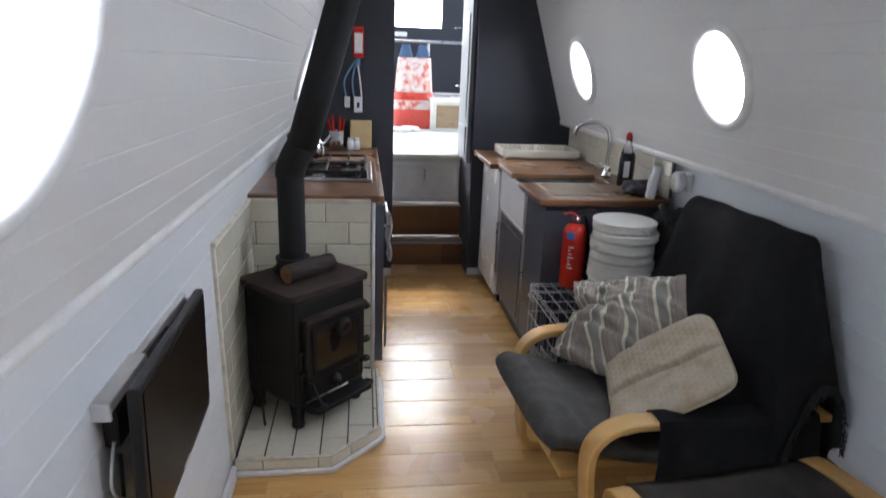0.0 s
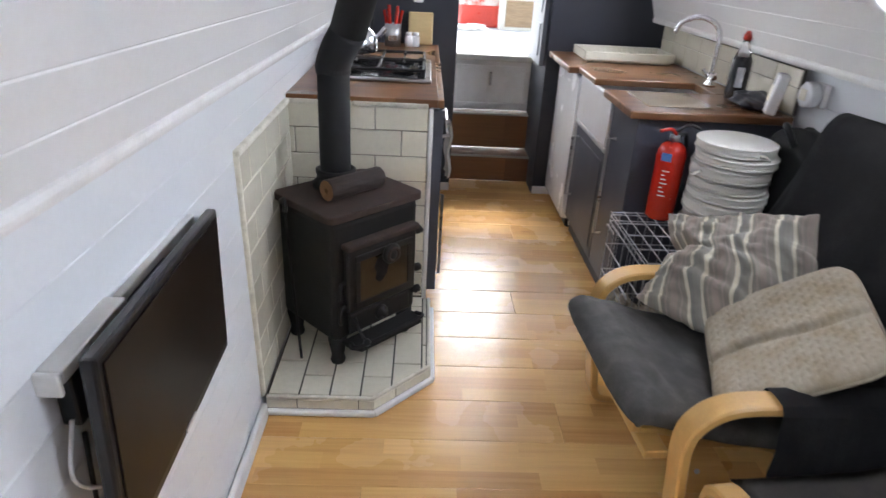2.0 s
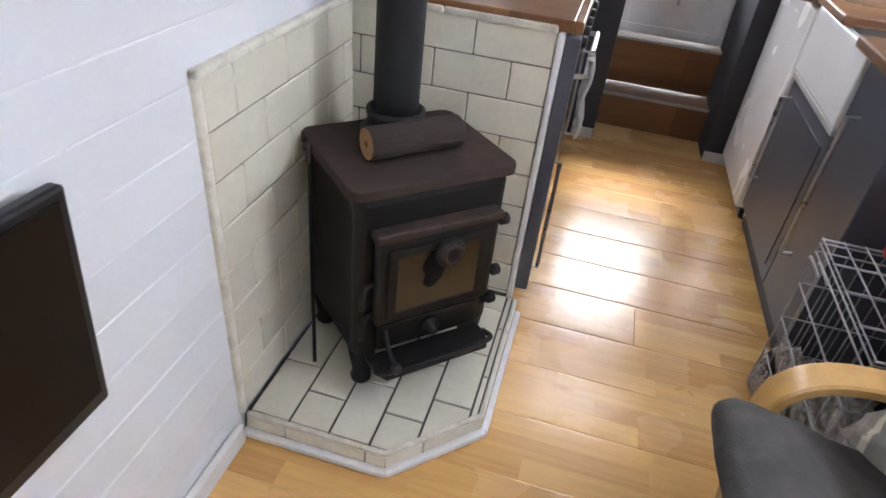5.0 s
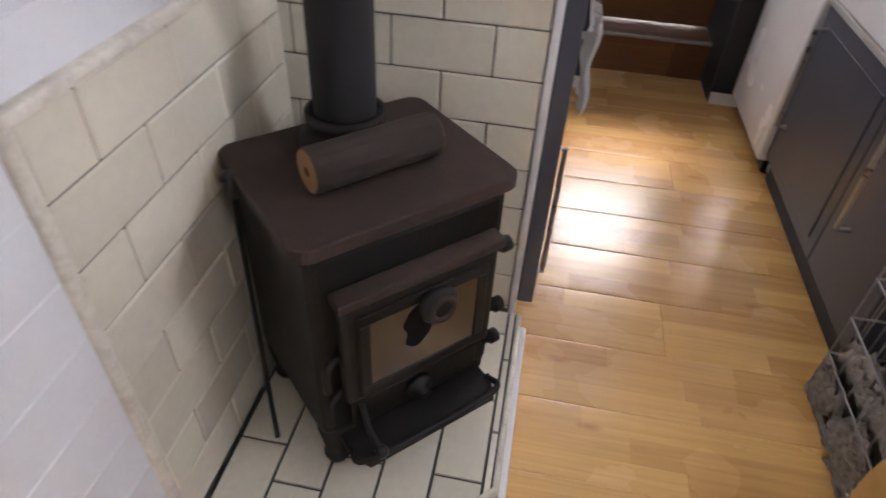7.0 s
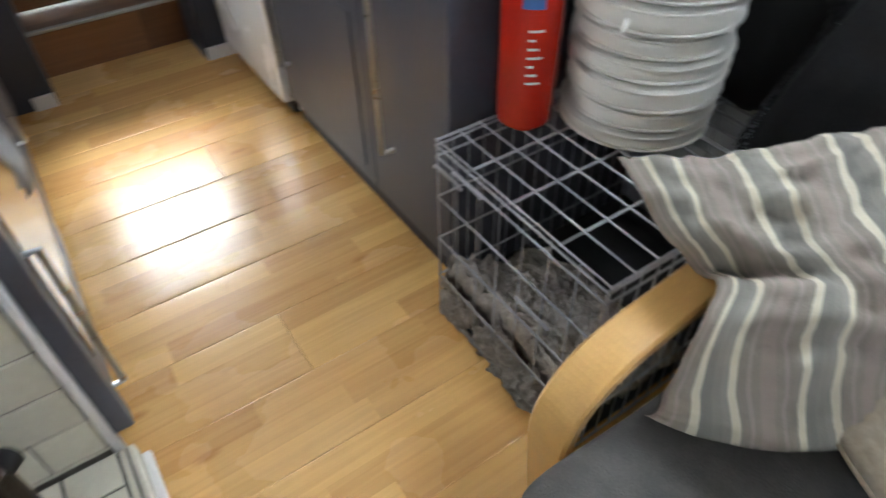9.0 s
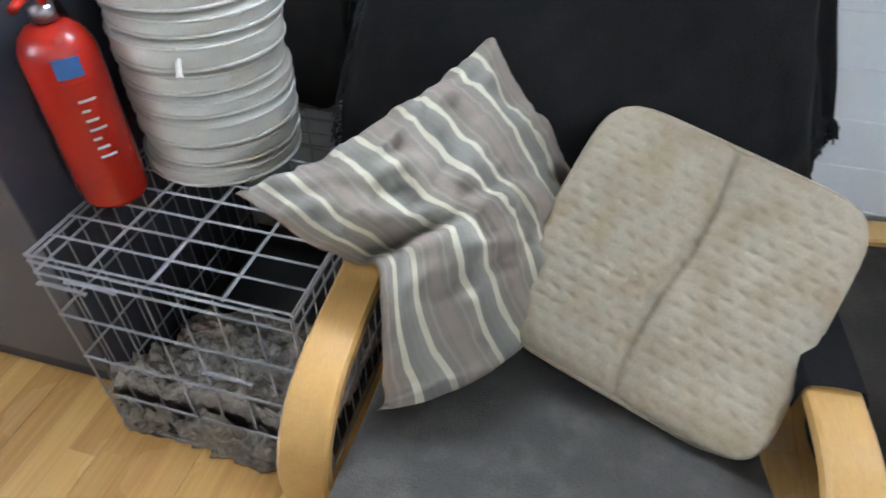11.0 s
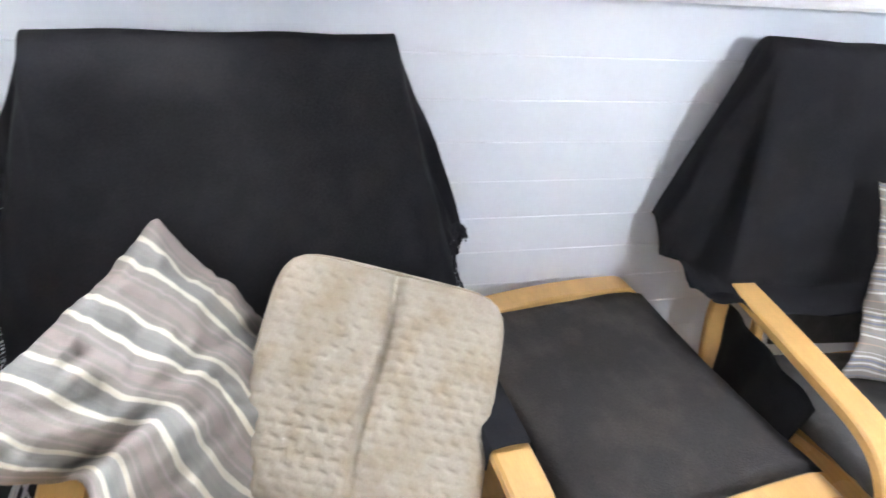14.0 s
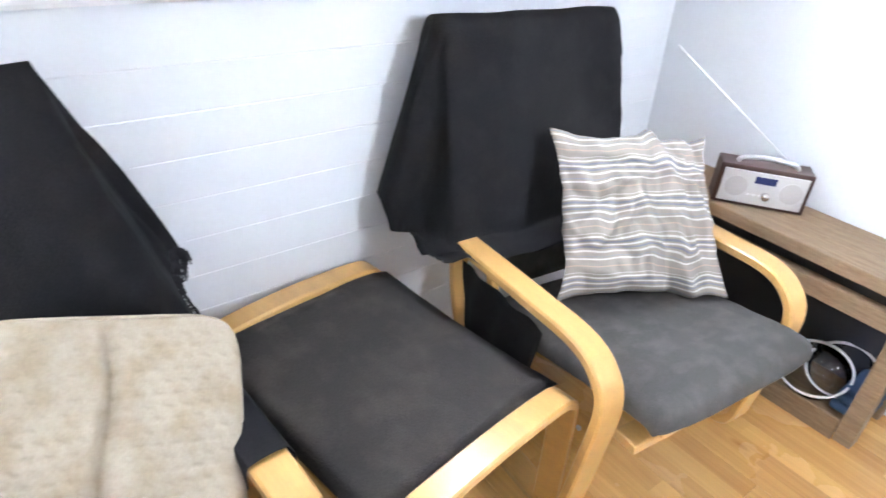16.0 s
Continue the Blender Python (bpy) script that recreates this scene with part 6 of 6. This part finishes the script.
part("bottom", sack_mesh(0.235, 0.1, 0.0, 0.2, 1.0, 1.0, 0.98), M_SACK, sack, smooth=True)
part("printed_band", sack_mesh(0.23, 0.098, 0.2005, 0.3, 1.0, 0.98, 0.96), M_SACKWHITE, sack, smooth=True)
part("middle", sack_mesh(0.225, 0.095, 0.3005, 0.38, 1.0, 0.96, 0.94), M_SACK, sack, smooth=True)
part("upper", sack_mesh(0.215, 0.09, 0.3805, 0.74, 1.0, 0.96, 0.82), M_SACKWHITE, sack, smooth=True)
for x in (-0.09, 0.09):
    lump = thing("folded_jeans", pose(0.46 + x, 8.7, 1.482), "folded blue denim on top of the coal sack", "clothing", "folded denim")
    part("cloth", sack_mesh(0.07, 0.05, 0.0, 0.13, 3.0 + x, 1.1, 0.6), M_DENIM, lump, smooth=True)
sk2 = thing("white_sack", pose(0.13, 8.8, 0.741), "white plastic sack on the deck", "sack")
part("body", sack_mesh(0.14, 0.1, 0.0, 0.68, 6.0, 1.0, 0.8), M_WHITE, sk2, smooth=True)
rag = thing("deck_cloth", pose(0.3, 8.3, 0.741), "crumpled white and blue cloths lying on the deck", "cloth")
for k, (x, y, mm) in enumerate(((0, 0, M_CLOTH_WHITE), (-0.12, 0.15, M_CORD), (0.1, 0.08, M_CLOTH_WHITE))):
    bm = bmesh.new()
    bmesh.ops.create_icosphere(bm, subdivisions=3, radius=1)
    for v in bm.verts:
        q = 1 + 0.35 * noise.noise(v.co * 2 + Vector((k, 0, 0)))
        v.co = Vector((x + v.co.x * 0.12 * q, y + v.co.y * 0.09 * q, max(0.0, 0.02 + v.co.z * 0.03 * q)))
    part("cloth_fold", bm, mm, rag, smooth=True)
lk = thing("deck_locker", pose(0.72, 8.6, 0.741), "wooden deck locker with a white lid", "locker")
part("body", box(-0.08, -0.15, 0, 0.5, 0.35, 0.3, 0.004), M_CREAMWOOD, lk)
part("lid", box(-0.1, -0.17, 0.3005, 0.52, 0.37, 0.335, 0.006), M_WHITE, lk)
part("front_panel", box(-0.03, -0.158, 0.03, 0.45, -0.1502, 0.27, 0.003), M_BENCH, lk)

def glowing(name, color, strength):
    m = bpy.data.materials.new(name)
    m.use_nodes = True
    b = m.node_tree.nodes["Principled BSDF"]
    b.inputs["Base Color"].default_value = (0, 0, 0, 1)
    b.inputs["Emission Color"].default_value = (*color, 1)
    b.inputs["Emission Strength"].default_value = strength
    return m


overcast = glowing("bright_overcast_sky", (0.93, 0.96, 1.0), 4.0)
structure("backdrop", box(-70, 60, -0.59, 70, 60.2, 60, 0), glowing("brightest_overcast_sky", (0.95, 0.97, 1.0), 11.0), "bright white overcast sky beyond the stern")
structure("backdrop_left", box(-70.2, -70, -0.59, -70, 60, 60, 0), overcast, "bright white overcast sky")
structure("backdrop_right", box(70, -70, -0.59, 70.2, 60, 60, 0), overcast, "bright white overcast sky")
structure("ground", box(-120, -120, -0.7, 120, 120, -0.6, 0), M_GROUND, "pale ground beside the mooring")

# ---- floor boards ----
def plank(lx, ly):
    """A slightly crowned board whose long edges are eased."""
    bm = bmesh.new()
    prof = [(0.0, -0.0155), (0.0, -0.0008), (0.0012, -0.0002), (0.004, -0.00003), (0.02, 0.0), (ly / 2, 0.0), (ly - 0.02, 0.0), (ly - 0.004, -0.00003), (ly - 0.0012, -0.0002), (ly, -0.0008), (ly, -0.0155)]
    ends = [[bm.verts.new((x, y, z)) for y, z in prof] for x in (0.0, lx)]
    n = len(prof)
    for k in range(n):
        bm.faces.new((ends[0][k], ends[1][k], ends[1][(k + 1) % n], ends[0][(k + 1) % n]))
    for x in (0.0, lx):
        bm.faces.new([bm.verts.new((x, y, z)) for y, z in prof])
    bmesh.ops.recalc_face_normals(bm, faces=bm.faces)
    return bm


row = 0
rowpitch = 0.1965
y = 4.4 - rowpitch * 15
while y < 6.14:
    a, b = max(y, Y0 + 0.001), min(y + rowpitch, 6.159)
    cuts = [XL - 0.01, (0.98, -0.3, 0.9, 0.36)[row % 4] + 0.03 * ((row * 7) % 5), XR + 0.02]
    for x0, x1 in zip(cuts, cuts[1:]):
        if a > 5.93:
            x0, x1 = max(x0, OX0 + 0.001), min(x1, OX1 - 0.001)
            if x1 - x0 < 0.02:
                continue
        pl = part("plank", plank(x1 - x0 - 0.001, b - a - 0.0008), M_FLOOR, floor, smooth=True)
        pl.matrix_basis = pose(x0, a, 0)
    y += rowpitch
    row += 1
